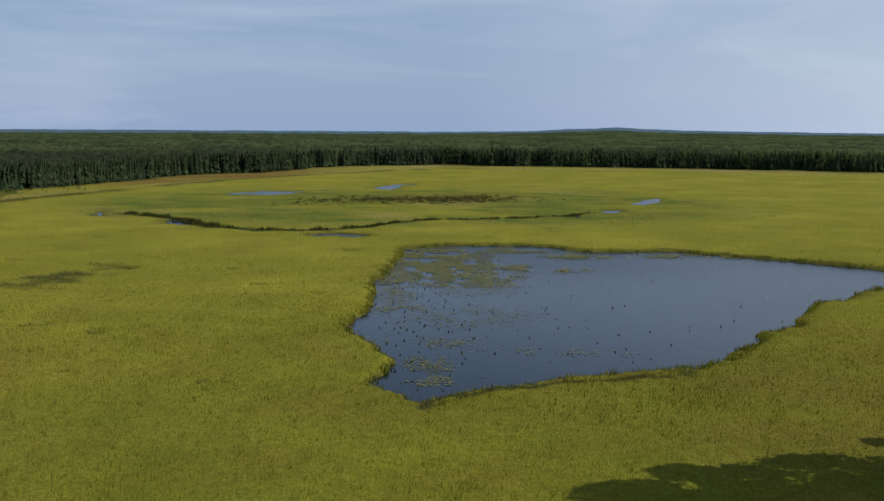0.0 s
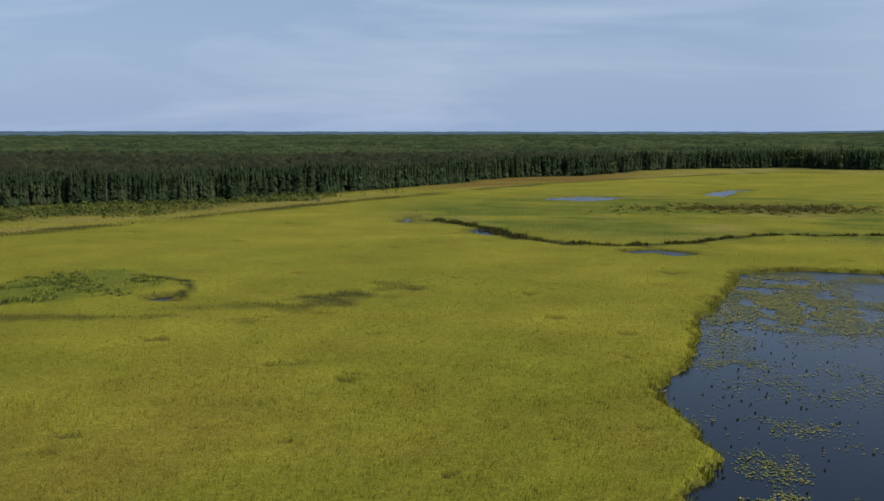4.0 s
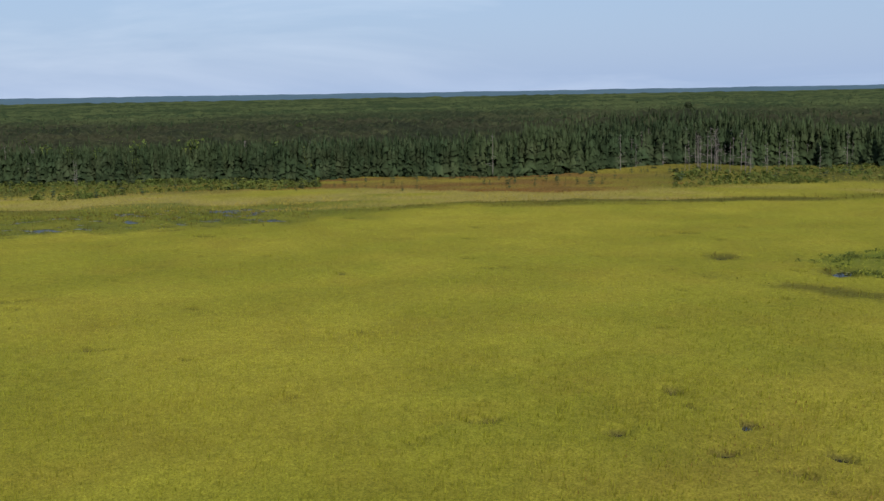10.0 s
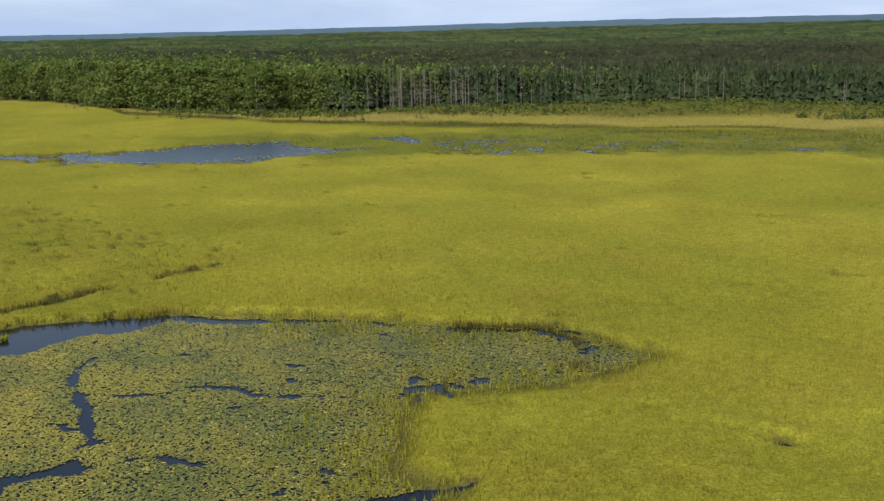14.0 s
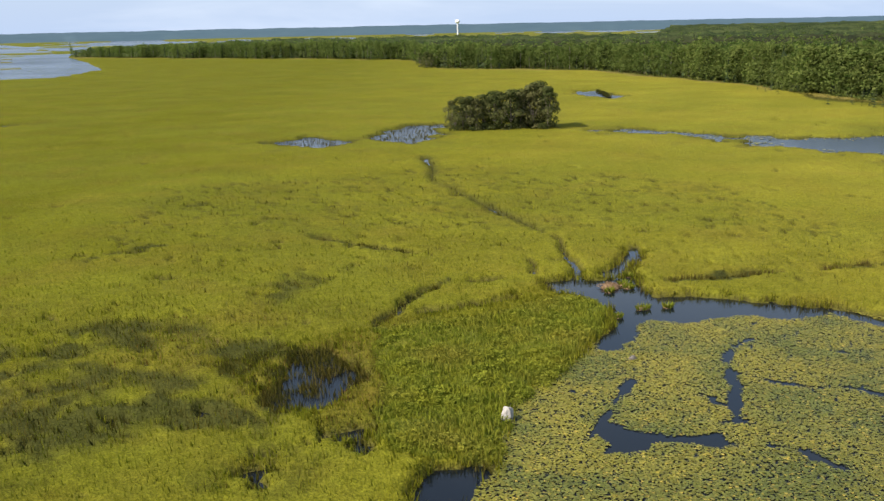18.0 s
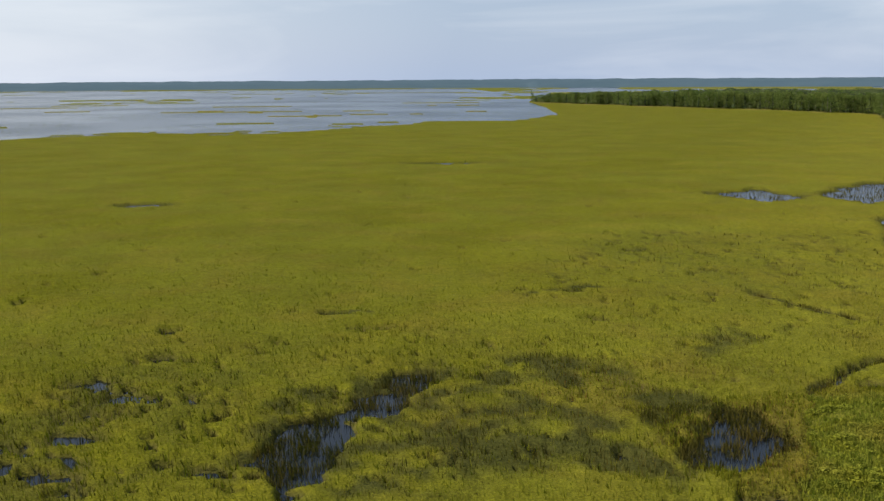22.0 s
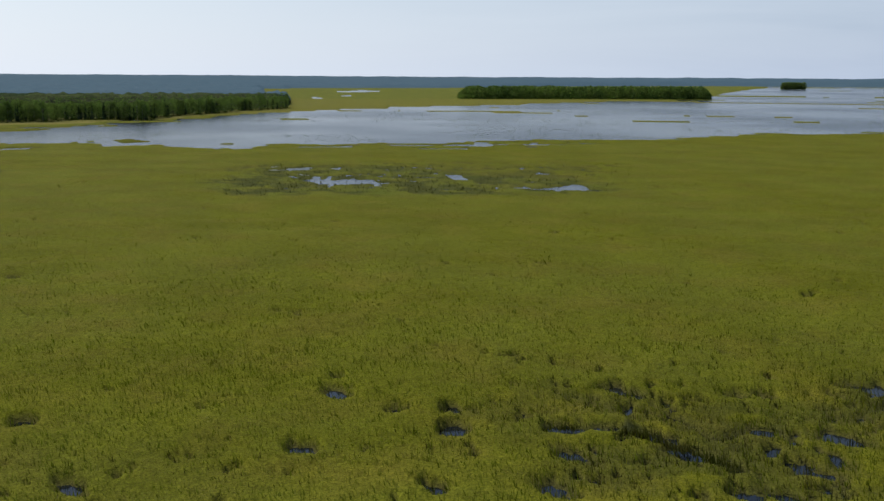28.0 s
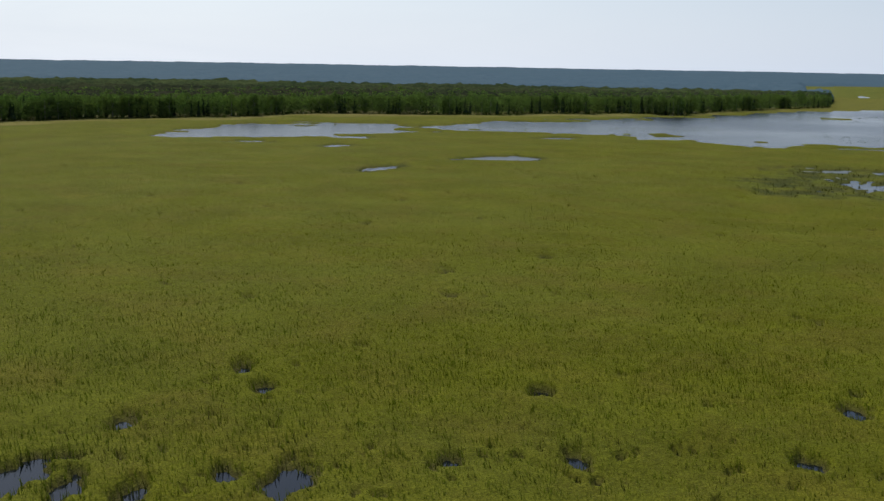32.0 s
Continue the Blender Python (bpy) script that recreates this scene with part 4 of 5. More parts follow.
def make_marsh_plants():
    yaw = rng.uniform(20, 124, 70000)
    at, end = around(yaw, REED_AT), around(yaw, STRAW_END)
    fringe = from_polar(yaw, at - 12 + (end + 40 - at) * rng.random(70000))
    spread = [scatter(155000, 50, 100, 0.001), scatter(420000, 100, 780, 3.0),
              scatter(40000, 2, 50, 0.001, -180, 180), scatter(45000, 50, 112, 0.001, -90, -26), fringe, scatter(45000, 112, 360, 2.4, -80, -26), (rng.uniform(-93, -46, 45000), rng.uniform(-26, 8, 45000))]
    x, y = np.concatenate([c[0] for c in spread]), np.concatenate([c[1] for c in spread])
    p = plan(x, y)
    r = p["r"]
    feather = np.where((p["r"] < 430) & ((y < 100) | (x < -60)) & (p["lily"] > 0.5), np.clip(p["patch"] - 0.43, 0, 1) * 4, 0.25)
    stand = (p["open"] > 0.05 - feather * rng.random(len(x)) ** 1.3) & (p["woods"] < 6)
    stand &= ~(p["lily"] < -np.where(p["yaw"] < 116, 13.0 * np.clip(p["patch"] * 2 - 0.45, 0.1, 1), 0.7) * rng.random(len(x)) ** 1.7)
    thin = np.clip((p["open"] + 1.2) / 1.8, 0.35, 1)
    stand &= rng.random(len(x)) < thin
    pick = rng.random(len(x))
    mat = (p["mat"] < 0.5) | ((p["lily6"] < 0))
    rust = (p["rust"] > pick) & ~mat
    straw = (p["straw"] > rng.random(len(x))) & ~rust & ~mat
    reed = ((p["reed"] > rng.random(len(x)) * 1.1) | (p["open"] < 0.12 * rng.random(len(x)))) & ~straw & ~rust & ~mat
    sedge = (p["sedge"] * 0.75 > rng.random(len(x))) & ~reed & ~straw & ~rust & ~mat
    swell = (0.75 + 0.5 * fbm(x, y, 14, 81, 3)) * (0.45 + 1.1 * fbm(x, y, 1.1, 145, 2))
    grow = np.maximum(1, r / 100)
    top = stand_height(x, y, p) * 0.75
    high = (0.30 + 0.42 * rng.random(len(x))) * swell + 0.15 * np.clip(1 - top / 0.3, 0, 1)
    high = high * np.where(mat | rust | straw | reed | sedge, 1.15, np.clip(100 / r, 0.2, 1) ** 0.6)
    wide = (0.07 + 0.08 * rng.random(len(x))) * grow**0.85
    for name, who, material, tall, broad, label in (
            ("wild_rice", ~(mat | rust | straw | reed | sedge), M_RICE, 1.0, 1.0, "dense yellow-green wild rice standing in shallow water"),
            ("green_sedge", mat, M_MAT, 0.75, 1.7, "lush green leafy mat floating beside the lily field"),
            ("meadow_sedge", sedge, M_MEADOW, 0.7, 1.0, "duller green sedge on the floating meadow"),
            ("straw_sedge", straw, M_STRAW, 0.7, 1.2, "dry straw-coloured sedge fringe along the woods"),
            ("bog_heath", rust, M_RUST, 0.55, 1.6, "rusty orange bog heath before the spruces"),
            ("dark_reeds", reed, M_REED, 1.0, 1.0, "dark green reeds round the pools")):
        m = stand & who
        me = blade_mesh(name, x[m], y[m], high[m] * tall, wide[m] * broad, material, top[m])
        tagged(new(name, me), label, "marsh plants", kind="stuff")


make_marsh_plants()


def make_lake_weeds():
    yaw, r = rng.uniform(160, 238, 90000), np.exp(rng.uniform(math.log(480), math.log(1700), 90000))
    x, y = from_polar(yaw, r)
    p = plan(x, y)
    m = (p["open"] < 0) & (fbm(yaw * 0.9, r / 12, 4.0, 151, 4) + 0.10 * rng.random(len(x)) > np.interp(yaw, [195, 212], [0.50, 0.585]))
    me = blade_mesh("lake_weeds", x[m], y[m], 0.06 + 0.16 * rng.random(m.sum()), (0.4 + 0.6 * rng.random(m.sum())) * r[m] * 0.0011, M_MEADOW)
    tagged(new("lake_weeds", me), "sparse dull weeds standing in the open lake", "water plants", kind="stuff")


make_lake_weeds()


def make_bank_reeds():
    """Tall dark reeds along the ring channel, in uneven tufts."""
    xs, ys, hs = [], [], []
    for line, w in REED_LINES:
        for a, b in zip(line, line[1:]):
            n = int(math.hypot(b[0] - a[0], b[1] - a[1]) * 26)
            t, off = rng.random(n), rng.normal(0, w * 0.5, n)
            xs.append(a[0] + (b[0] - a[0]) * t + off * 0.3)
            ys.append(a[1] + (b[1] - a[1]) * t + off)
            hs.append(np.full(n, 1.0 if w > 2 else 0.6))
    x, y, h = np.concatenate(xs), np.concatenate(ys), np.concatenate(hs)
    tuft = fbm(x, y, 4.0, 161, 3)
    m = tuft > 0.34 + 0.16 * rng.random(len(x))
    high, wide = h * (0.4 + 1.9 * np.clip(tuft - 0.25, 0, 1)) * rng.uniform(0.7, 1.3, len(x)), rng.uniform(0.25, 0.5, len(x)) * np.where(h < 0.8, 0.34, 1.0)
    for name, who, material, label in (("bank_reeds", m & (h > 0.8), M_BANK, "dark reeds on the bank of a winding channel"), ("channel_reeds", m & (h < 0.8), M_REED, "olive-brown reeds along narrow gaps in the rice")):
        tagged(new(name, blade_mesh(name, x[who], y[who], high[who], wide[who], material, 0.22)), label, "marsh plants", kind="stuff")


make_bank_reeds()


def make_shore_rice():
    """Taller, denser rice along the open water, hanging over its edge."""
    xs, ys = [], []
    for outline in [POND] + [w for w, _ in WATERS[:4]]:
        for a, b in zip(outline, outline[1:] + outline[:1]):
            n = int(math.hypot(b[0] - a[0], b[1] - a[1]) * 90)
            t = rng.random(n)
            xs.append(a[0] + (b[0] - a[0]) * t + rng.normal(0, 2.0, n))
            ys.append(a[1] + (b[1] - a[1]) * t + rng.normal(0, 2.0, n))
    x, y = np.concatenate(xs), np.concatenate(ys)
    p = plan(x, y)
    tuft = fbm(x, y, 1.4, 165, 3)
    m = (p["open"] > -0.35) & (p["open"] < 1.3) & (p["lily"] > 0.3) & (p["mat"] > 0.3) & (tuft > 0.34 + 0.2 * rng.random(len(x)))
    high = (0.45 + 1.5 * np.clip(tuft[m] - 0.3, 0, 1)) * rng.uniform(0.7, 1.2, m.sum())
    dark = rng.random(m.sum()) < 0.3
    for name, who, material, label in (("shore_rice", ~dark, M_RICE, "tall rice leaning over the water's edge"), ("shore_reeds", dark, M_REED, "dark reed stems mixed into the shore rice")):
        me = blade_mesh(name, x[m][who], y[m][who], high[who], rng.uniform(0.08, 0.17, who.sum()), material, 0.05, 0.6)
        tagged(new(name, me), label, "marsh plants", kind="stuff")


make_shore_rice()


def make_pool_reeds():
    """Thin dark stems standing far apart in the shallow pools."""
    xs = np.concatenate([rng.uniform(-36, -10, 26000), rng.uniform(-60, -44, 9000), rng.uniform(-210, -140, 5000)])
    ys = np.concatenate([rng.uniform(-43, -10, 26000), rng.uniform(-24, -9, 9000), rng.uniform(-200, -150, 5000)])
    p = plan(xs, ys)
    m = (p["open"] < 0.2) & (fbm(xs, ys, 2.2, 171, 3) > 0.36 + 0.22 * rng.random(len(xs)))
    far = np.where(xs < -130, 2.2, 1.0)[m]
    me = blade_mesh("pool_reeds", xs[m], ys[m], rng.uniform(0.3, 0.9, m.sum()), rng.uniform(0.05, 0.11, m.sum()) * far, M_REED, 0.0, 0.5)
    tagged(new("pool_reeds", me), "thin dark reeds scattered through shallow pools", "marsh plants", kind="stuff")


make_pool_reeds()


# ---- trees ----
def spruce_crown(seed, whorls, arms, top=1.0):
    """A narrow spire of drooping boughs, 1 high; rows of corners and triangles."""
    g = np.random.default_rng(seed)
    verts, tris = [], []
    for k in range(whorls):
        f = k / (whorls - 1)
        z = 0.07 + 0.88 * f
        reach = (0.155 * (1 - f) ** 0.75 + 0.012) * g.uniform(0.75, 1.2)
        for j in range(arms):
            a = 2 * math.pi * (j + g.random()) / arms
            out, half, drop = reach * g.uniform(0.7, 1.25), reach * g.uniform(0.30, 0.5), reach * g.uniform(0.25, 0.6)
            c, s = math.cos(a), math.sin(a)
            i = len(verts)
            verts += [(0, 0, z + reach * 0.45), (c * out * 0.6 - s * half, s * out * 0.6 + c * half, z - drop * 0.4),
                      (c * out, s * out, z - drop), (c * out * 0.6 + s * half, s * out * 0.6 - c * half, z - drop * 0.4)]
            tris += [(i, i + 1, i + 2), (i, i + 2, i + 3)]
    i = len(verts)
    verts += [(0.008, 0, 0.93), (-0.008, 0.008, 0.93), (0, -0.008, 0.93), (0, 0, top)]
    tris += [(i, i + 1, i + 3), (i + 1, i + 2, i + 3), (i + 2, i, i + 3)]
    return np.array(verts), np.array(tris)


def spire(seed, whorls, arms, reach=0.16):
    """A conifer of ragged tiers of boughs, uneven in reach, 1 high."""
    g = np.random.default_rng(seed)
    verts, tris = [], []
    side, swell = g.uniform(0, 6.3), g.uniform(0.1, 0.35)
    for k in range(whorls):
        f = (k + 0.4 * g.random()) / whorls
        z, out = 0.06 + 0.90 * f, reach * (1 - f) ** 0.8 * g.uniform(0.8, 1.2) + 0.010
        i = len(verts)
        verts.append((g.normal() * 0.006, g.normal() * 0.006, min(1.0, z + 1.25 / whorls + 0.02)))
        for j in range(arms):
            a = 2 * math.pi * (j + 0.8 * g.random()) / arms
            d = out * g.uniform(0.55, 1.35) * (1 + swell * math.cos(a - side))
            verts.append((math.cos(a) * d, math.sin(a) * d, z - d * g.uniform(0.0, 0.9)))
        tris += [(i, i + 1 + j, i + 1 + (j + 1) % arms) for j in range(arms) if g.random() < 0.9]
    return np.array(verts), np.array(tris)


def leafy_crown(seed, clumps, size, low=0.28, waist=0.24, corners=4):
    """A rounded crown of many leaf clumps on several boughs, uneven, 1 high."""
    g = np.random.default_rng(seed)
    lobes = []
    for k in range(8):
        z = low + (0.90 - low) * (k + 0.5) / 8
        out = waist * (0.75 - 0.55 * abs(2 * (z - low) / (1 - low) - 0.75)) * g.uniform(0.7, 1.3)
        a = 2.4 * k + g.random()
        lobes.append(((math.cos(a) * out, math.sin(a) * out, z), g.uniform(0.45, 0.7)))
    lobes.append(((0, 0, 0.86), 0.5))
    verts, tris = [], []
    for k in range(clumps):
        (cx, cy, cz), s = lobes[k % len(lobes)]
        d = g.normal(size=3)
        d[2] = d[2] * 0.8 + 0.35
        d /= np.linalg.norm(d)
        c = np.array((cx, cy, cz)) + d * np.array((waist, waist, 0.17)) * s * g.uniform(0.7, 1.1)
        c[2] = min(max(c[2], low), 1.0)
        d = d + g.normal(size=3) * 0.35
        u = np.cross(d, g.normal(size=3))
        u /= np.linalg.norm(u) + 1e-6
        v = np.cross(d, u)
        e, i = size * g.uniform(0.6, 1.3), len(verts)
        if corners == 3:
            verts += [c + u * e, c + v * e * 0.8 + d * e * 0.35, c - u * e * 0.7 - v * e * 0.8]
            tris.append((i, i + 1, i + 2))
            continue
        verts += [c + u * e, c + v * e * 0.8 + d * e * 0.35, c - u * e * 0.9, c - v * e]
        tris += [(i, i + 1, i + 2), (i, i + 2, i + 3)]
    return np.array(verts), np.array(tris)


def plant_many(name, kinds, x, y, z, high, broad, material, label, category="woods"):
    """One mesh of many trees from a few crowns."""
    pick = rng.integers(0, len(kinds), len(x))
    all_v, all_t, start = [], [], 0
    for k, (v, t) in enumerate(kinds):
        m = pick == k
        n = int(m.sum())
        if not n:
            continue
        a = rng.uniform(0, 2 * np.pi, n)
        c, s = np.cos(a)[:, None], np.sin(a)[:, None]
        h, w = high[m][:, None], (high[m] * broad[m])[:, None]
        vx, vy, vz = v[None, :, 0], v[None, :, 1], v[None, :, 2]
        pts = np.stack([(vx * c - vy * s) * w + x[m][:, None], (vx * s + vy * c) * w + y[m][:, None], vz * h + z[m][:, None]], -1)
        all_v.append(pts.reshape(-1, 3))
        all_t.append((t[None] + (np.arange(n) * len(v))[:, None, None] + start).reshape(-1, 3))
        start += n * len(v)
    me = fast_mesh(name, np.concatenate(all_v), np.concatenate(all_t), material)
    return tagged(new(name, me), label, category, kind="stuff")


def limb(bm, a, b, r0, r1, sides=6):
    a, b = Vector(a), Vector(b)
    q = (b - a).to_track_quat("Z", "Y")
    rings = []
    for c, r in ((a, r0), (b, r1)):
        rings.append([bm.verts.new(c + q @ Vector((math.cos(t) * r, math.sin(t) * r, 0))) for t in (2 * math.pi * k / sides for k in range(sides))])
    for k in range(sides):
        bm.faces.new((rings[0][k], rings[0][(k + 1) % sides], rings[1][(k + 1) % sides], rings[1][k]))
    bm.faces.new(rings[1])
    bm.faces.new(rings[0][::-1])


def crown_part(name, v, t, h, w, material, parent):
    ob = new(name, mesh_of(name, v * np.array((w, w, h)), t, material))
    ob.parent = parent
    return ob


def spruce_tree(seed, h=13.0):
    tree = tagged(new("spruce_tree"), "dark green spire-shaped spruce at the edge of the woods", "tree", "spruces along the marsh")
    bm = bmesh.new()
    limb(bm, (0, 0, -0.3), (0, 0, h * 0.9), 0.15, 0.03)
    part("trunk", bm, M_BARK, tree, "grey-brown trunk")
    v, t = spire(seed, 16, 8, 0.165)
    crown_part("crown", v, t, h, h * 0.95, M_SPRUCE, tree)
    return tree


def aspen_tree(seed, h=16.0):
    tree = tagged(new("aspen_tree"), "leafy green aspen with a pale trunk in the shore woods", "tree", "broadleaf trees along the shore")
    g = random.Random(seed)
    bm = bmesh.new()
    limb(bm, (0, 0, -0.3), (0, 0, h * 0.45), 0.17, 0.11)
    limb(bm, (0, 0, h * 0.45), (g.uniform(-0.3, 0.3), g.uniform(-0.3, 0.3), h * 0.9), 0.11, 0.03)
    for k in range(5):
        a, z = g.uniform(0, 6.3), h * g.uniform(0.35, 0.7)
        limb(bm, (0, 0, z), (math.cos(a) * h * 0.14, math.sin(a) * h * 0.14, z + h * 0.12), 0.06, 0.02, 4)
    part("trunk", bm, M_PALE_BARK, tree, "pale trunk with thin limbs")
    v, t = leafy_crown(seed, 620, 0.024, 0.12, 0.26, 3)
    crown_part("crown", v, t, h, h * 0.95, M_BROADLEAF, tree)
    return tree


def dead_tree(seed, h=12.0):
    tree = tagged(new("dead_tree"), "bare grey dead trunk with broken branches", "tree", "dead trees at the wood's edge")
    g = random.Random(seed)
    bm = bmesh.new()
    limb(bm, (0, 0, -0.3), (0, 0, h), 0.11, 0.03)
    for k in range(16):
        a, z = g.uniform(0, 6.3), h * g.uniform(0.25, 0.97)
        reach = (1.1 - z / h) * 2.4 + 0.25
        limb(bm, (0, 0, z), (math.cos(a) * reach, math.sin(a) * reach, z + reach * g.uniform(-0.1, 0.5)), 0.05, 0.02, 3)
    part("trunk", bm, M_DEAD, tree, "bare grey trunk with stubs of branches")
    return tree


def edge_place(yaw, depth):
    r = around(np.asarray(yaw) % 360, WOODS_EDGE) + depth
    x, y = from_polar(np.asarray(yaw), r)
    shift = (fbm(np.atleast_1d(x), np.atleast_1d(y), 40, 51, 3) - 0.5) * 50
    return from_polar(np.asarray(yaw), r - shift)


def broadleaf_share(yaw):
    """Share of broadleaf trees in the woods at a heading."""
    y = np.asarray(yaw) % 360
    return np.interp(y, [0, 20, 30, 44, 50, 58, 66, 95, 104, 112, 116, 118, 262, 320, 340, 360], [0, 0, 0, 0, 0, 0, 0, 0.02, 0.10, 0.5, 0.78, 0.82, 0.86, 0.6, 0.03, 0.02])


def tree_height(yaw, leafy):
    y = np.asarray(yaw) % 360
    tall = np.interp(y, [0, 20, 40, 60, 80, 100, 112, 118, 124, 132, 150, 158, 161, 214, 216, 260, 340, 360], [14, 13, 13, 13, 12, 12.5, 14, 15.5, 16, 14.5, 15, 12, 8, 9, 10.5, 11, 14, 14])
    return tall * np.where(leafy, 1.08, 1.0)


def make_woods():
    # single trees along the edge
    spruces = [spruce_tree(100 + k) for k in range(4)]
    aspens = [aspen_tree(200 + k) for k in range(4)]
    snags = [dead_tree(300 + k) for k in range(3)]
    placed = {"s": 0, "a": 0, "d": 0}
    spots = [(rng.uniform(-24, 128), "s") for _ in range(400)] + [(rng.uniform(113, 160.4), "a") for _ in range(190)] + [(rng.uniform(215.4, 259), "a") for _ in range(110)]
    spots += [(rng.normal(50.0, 2.4), "d") for _ in range(80)] + [(rng.normal(105.5, 2.4), "d") for _ in range(100)] + [(rng.uniform(84, 100), "d") for _ in range(25)] + [(rng.uniform(26, 80), "d") for _ in range(12)]
    for yaw, kind in spots:
        leafy = broadleaf_share(yaw) > rng.random()
        if kind == "s" and leafy and yaw > 100 or placed[kind] >= 298:
            continue
        depth = rng.uniform(1, 16) if kind != "d" else rng.uniform(-5, 20)
        x, y = edge_place(yaw, depth)
        h = float(tree_height(yaw, kind == "a")) * rng.uniform(0.62, 1.18)
        model, base = {"s": (spruces, 13.0), "a": (aspens, 16.0), "d": (snags, 12.0)}[kind]
        src = model[placed[kind] % len(model)]
        scale = h / base
        m = pose(float(x[0]), float(y[0]), 0.3, rz=float(rng.uniform(0, 360))) @ Matrix.Scale(scale, 4)
        if placed[kind] < len(model):
            src.matrix_basis = m
        else:
            twin = copy_thing(src, Matrix.Identity(4))
            twin.matrix_basis = m
        placed[kind] += 1
    # the woods behind them
    def rows(count, lo, hi, deep):
        yaw = rng.uniform(lo, hi, count)
        depth = 6 + deep * rng.random(count) ** 1.9
        x, y = edge_place(yaw, depth)
        p_yaw, p_r = polar(x, y)
        keep = p_r < around(p_yaw, WOODS_END) - 10
        return yaw[keep], depth[keep], x[keep], y[keep]

    yaw, depth, x, y = (np.concatenate(c) for c in zip(rows(25000, -25, 128, 330), rows(5000, 116, 160.5, 330), rows(4300, 215.3, 260, 300)))
    leafy = broadleaf_share(yaw) + (fbm(x, y, 60, 91, 2) - 0.5) * 0.5 * np.clip((depth - 90) / 120, 0, 1) * np.clip((yaw - 100) / 12, 0, 1) > rng.random(len(yaw))
    front = np.clip(1 - (depth - 30) / 40, 0, 1)
    high = tree_height(yaw, leafy) * (0.46 + 0.56 * fbm(x, y, 18, 93, 3) + (0.12 + 0.16 * front) * rng.random(len(yaw)) + 0.06 * front)
    high = high * np.where(rng.random(len(yaw)) < 0.04, 1.16, 1.0)
    ground = 0.3 + knoll(*polar(x, y))
    high = high * np.where(np.abs((yaw % 360) - 53) < 8, 1.12, 1.0)
    spires = [spire(k, 7, 5, 0.165) for k in range(6)]
    tips = [spire(k + 10, 4, 4, 0.17) for k in range(6)]
    domes = [leafy_crown(40 + k, 185, 0.027, 0.08, 0.26, 3) for k in range(5)]
    small = [leafy_crown(45 + k, 30, 0.056, 0.45, 0.26, 3) for k in range(5)]
    wide = 0.6 + 0.6 * rng.random(len(yaw))
    for name, who, kinds, label in (("spruce_woods", ~leafy & (depth < 60), spires, "dense dark spruce forest behind the marsh"),
                                    ("inner_spruce_woods", ~leafy & (depth >= 60), tips, "close-set spruce tops farther into the forest")):
        plant_many(name, kinds, x[who], y[who], ground[who], high[who], np.where(yaw[who] < 40, 0.74, 0.9) * wide[who], M_SPRUCE, label)
    for name, who, kinds, label in (("broadleaf_woods", leafy & (depth < 24), domes, "green aspen and birch woods on the shore"),
                                    ("inner_broadleaf_woods", leafy & (depth >= 24), small, "treetops of the aspen woods farther in")):
        plant_many(name, kinds, x[who], y[who], ground[who], high[who], 1.3 * wide[who], M_BROADLEAF, label)
    # crowns that stand out of the forest farther off
    n = 10000
    yaw = rng.uniform(-25, 160, n)
    rr = np.exp(rng.uniform(math.log(600), math.log(2300), n))
    keep = (rr > around(yaw % 360, WOODS_EDGE) + 300) & (rr < around(yaw % 360, WOODS_END) - 20)
    yaw, rr = yaw[keep], rr[keep]
    x, y = from_polar(yaw, rr)
    leafy = np.clip(broadleaf_share(yaw) * 0.8 + (fbm(x, y, 300, 92, 2) - 0.5) * 1.2, 0, 1) * np.clip((yaw - 98) / 14, 0, 1) > rng.random(len(yaw))
    high = tree_height(yaw, leafy) * (0.80 + 0.22 * rng.random(len(yaw)) ** 2)
    for name, who, kinds, material, label in (("far_spruce_tops", ~leafy, tips, M_SPRUCE, "scattered spruce tops above the distant forest"),
                                              ("far_broadleaf_tops", leafy, small, M_BROADLEAF, "scattered leafy crowns in the distant forest")):
        plant_many(name, kinds, x[who], y[who], np.full(who.sum(), 0.3), high[who], np.full(who.sum(), 1.25), material, label)
    # islands of trees in the lake
    full = [leafy_crown(55 + k, 36, 0.075, 0.04, 0.26, 3) for k in range(4)]
    def stand_of(name, lo, hi, r0, r1, count, tall, label):
        yw, rr = rng.uniform(lo, hi, count), rng.uniform(r0, r1, count)
        rr = rr + np.interp(yw, [lo, hi], [90, 0]) * (hi - lo > 3)
        px, py = from_polar(yw, rr)
        hh = tall * (0.6 + 0.5 * rng.random(count)) * np.clip(np.minimum(yw - lo, hi - yw) * 1.2 + (0.45 if count > 200 else 1.0), 0, 1)
        plant_many(name, full, px, py, np.full(count, 0.2), hh, np.full(count, 1.3), M_BROADLEAF, label)

    stand_of("island_woods", 192.9, 206.2, 1320, 1420, 1500, 16.0, "wooded island beyond the open water")
    stand_of("islet_woods", 188.3, 189.4, 2600, 2625, 150, 17.0, "small wooded islet far out on the lake")


make_woods()


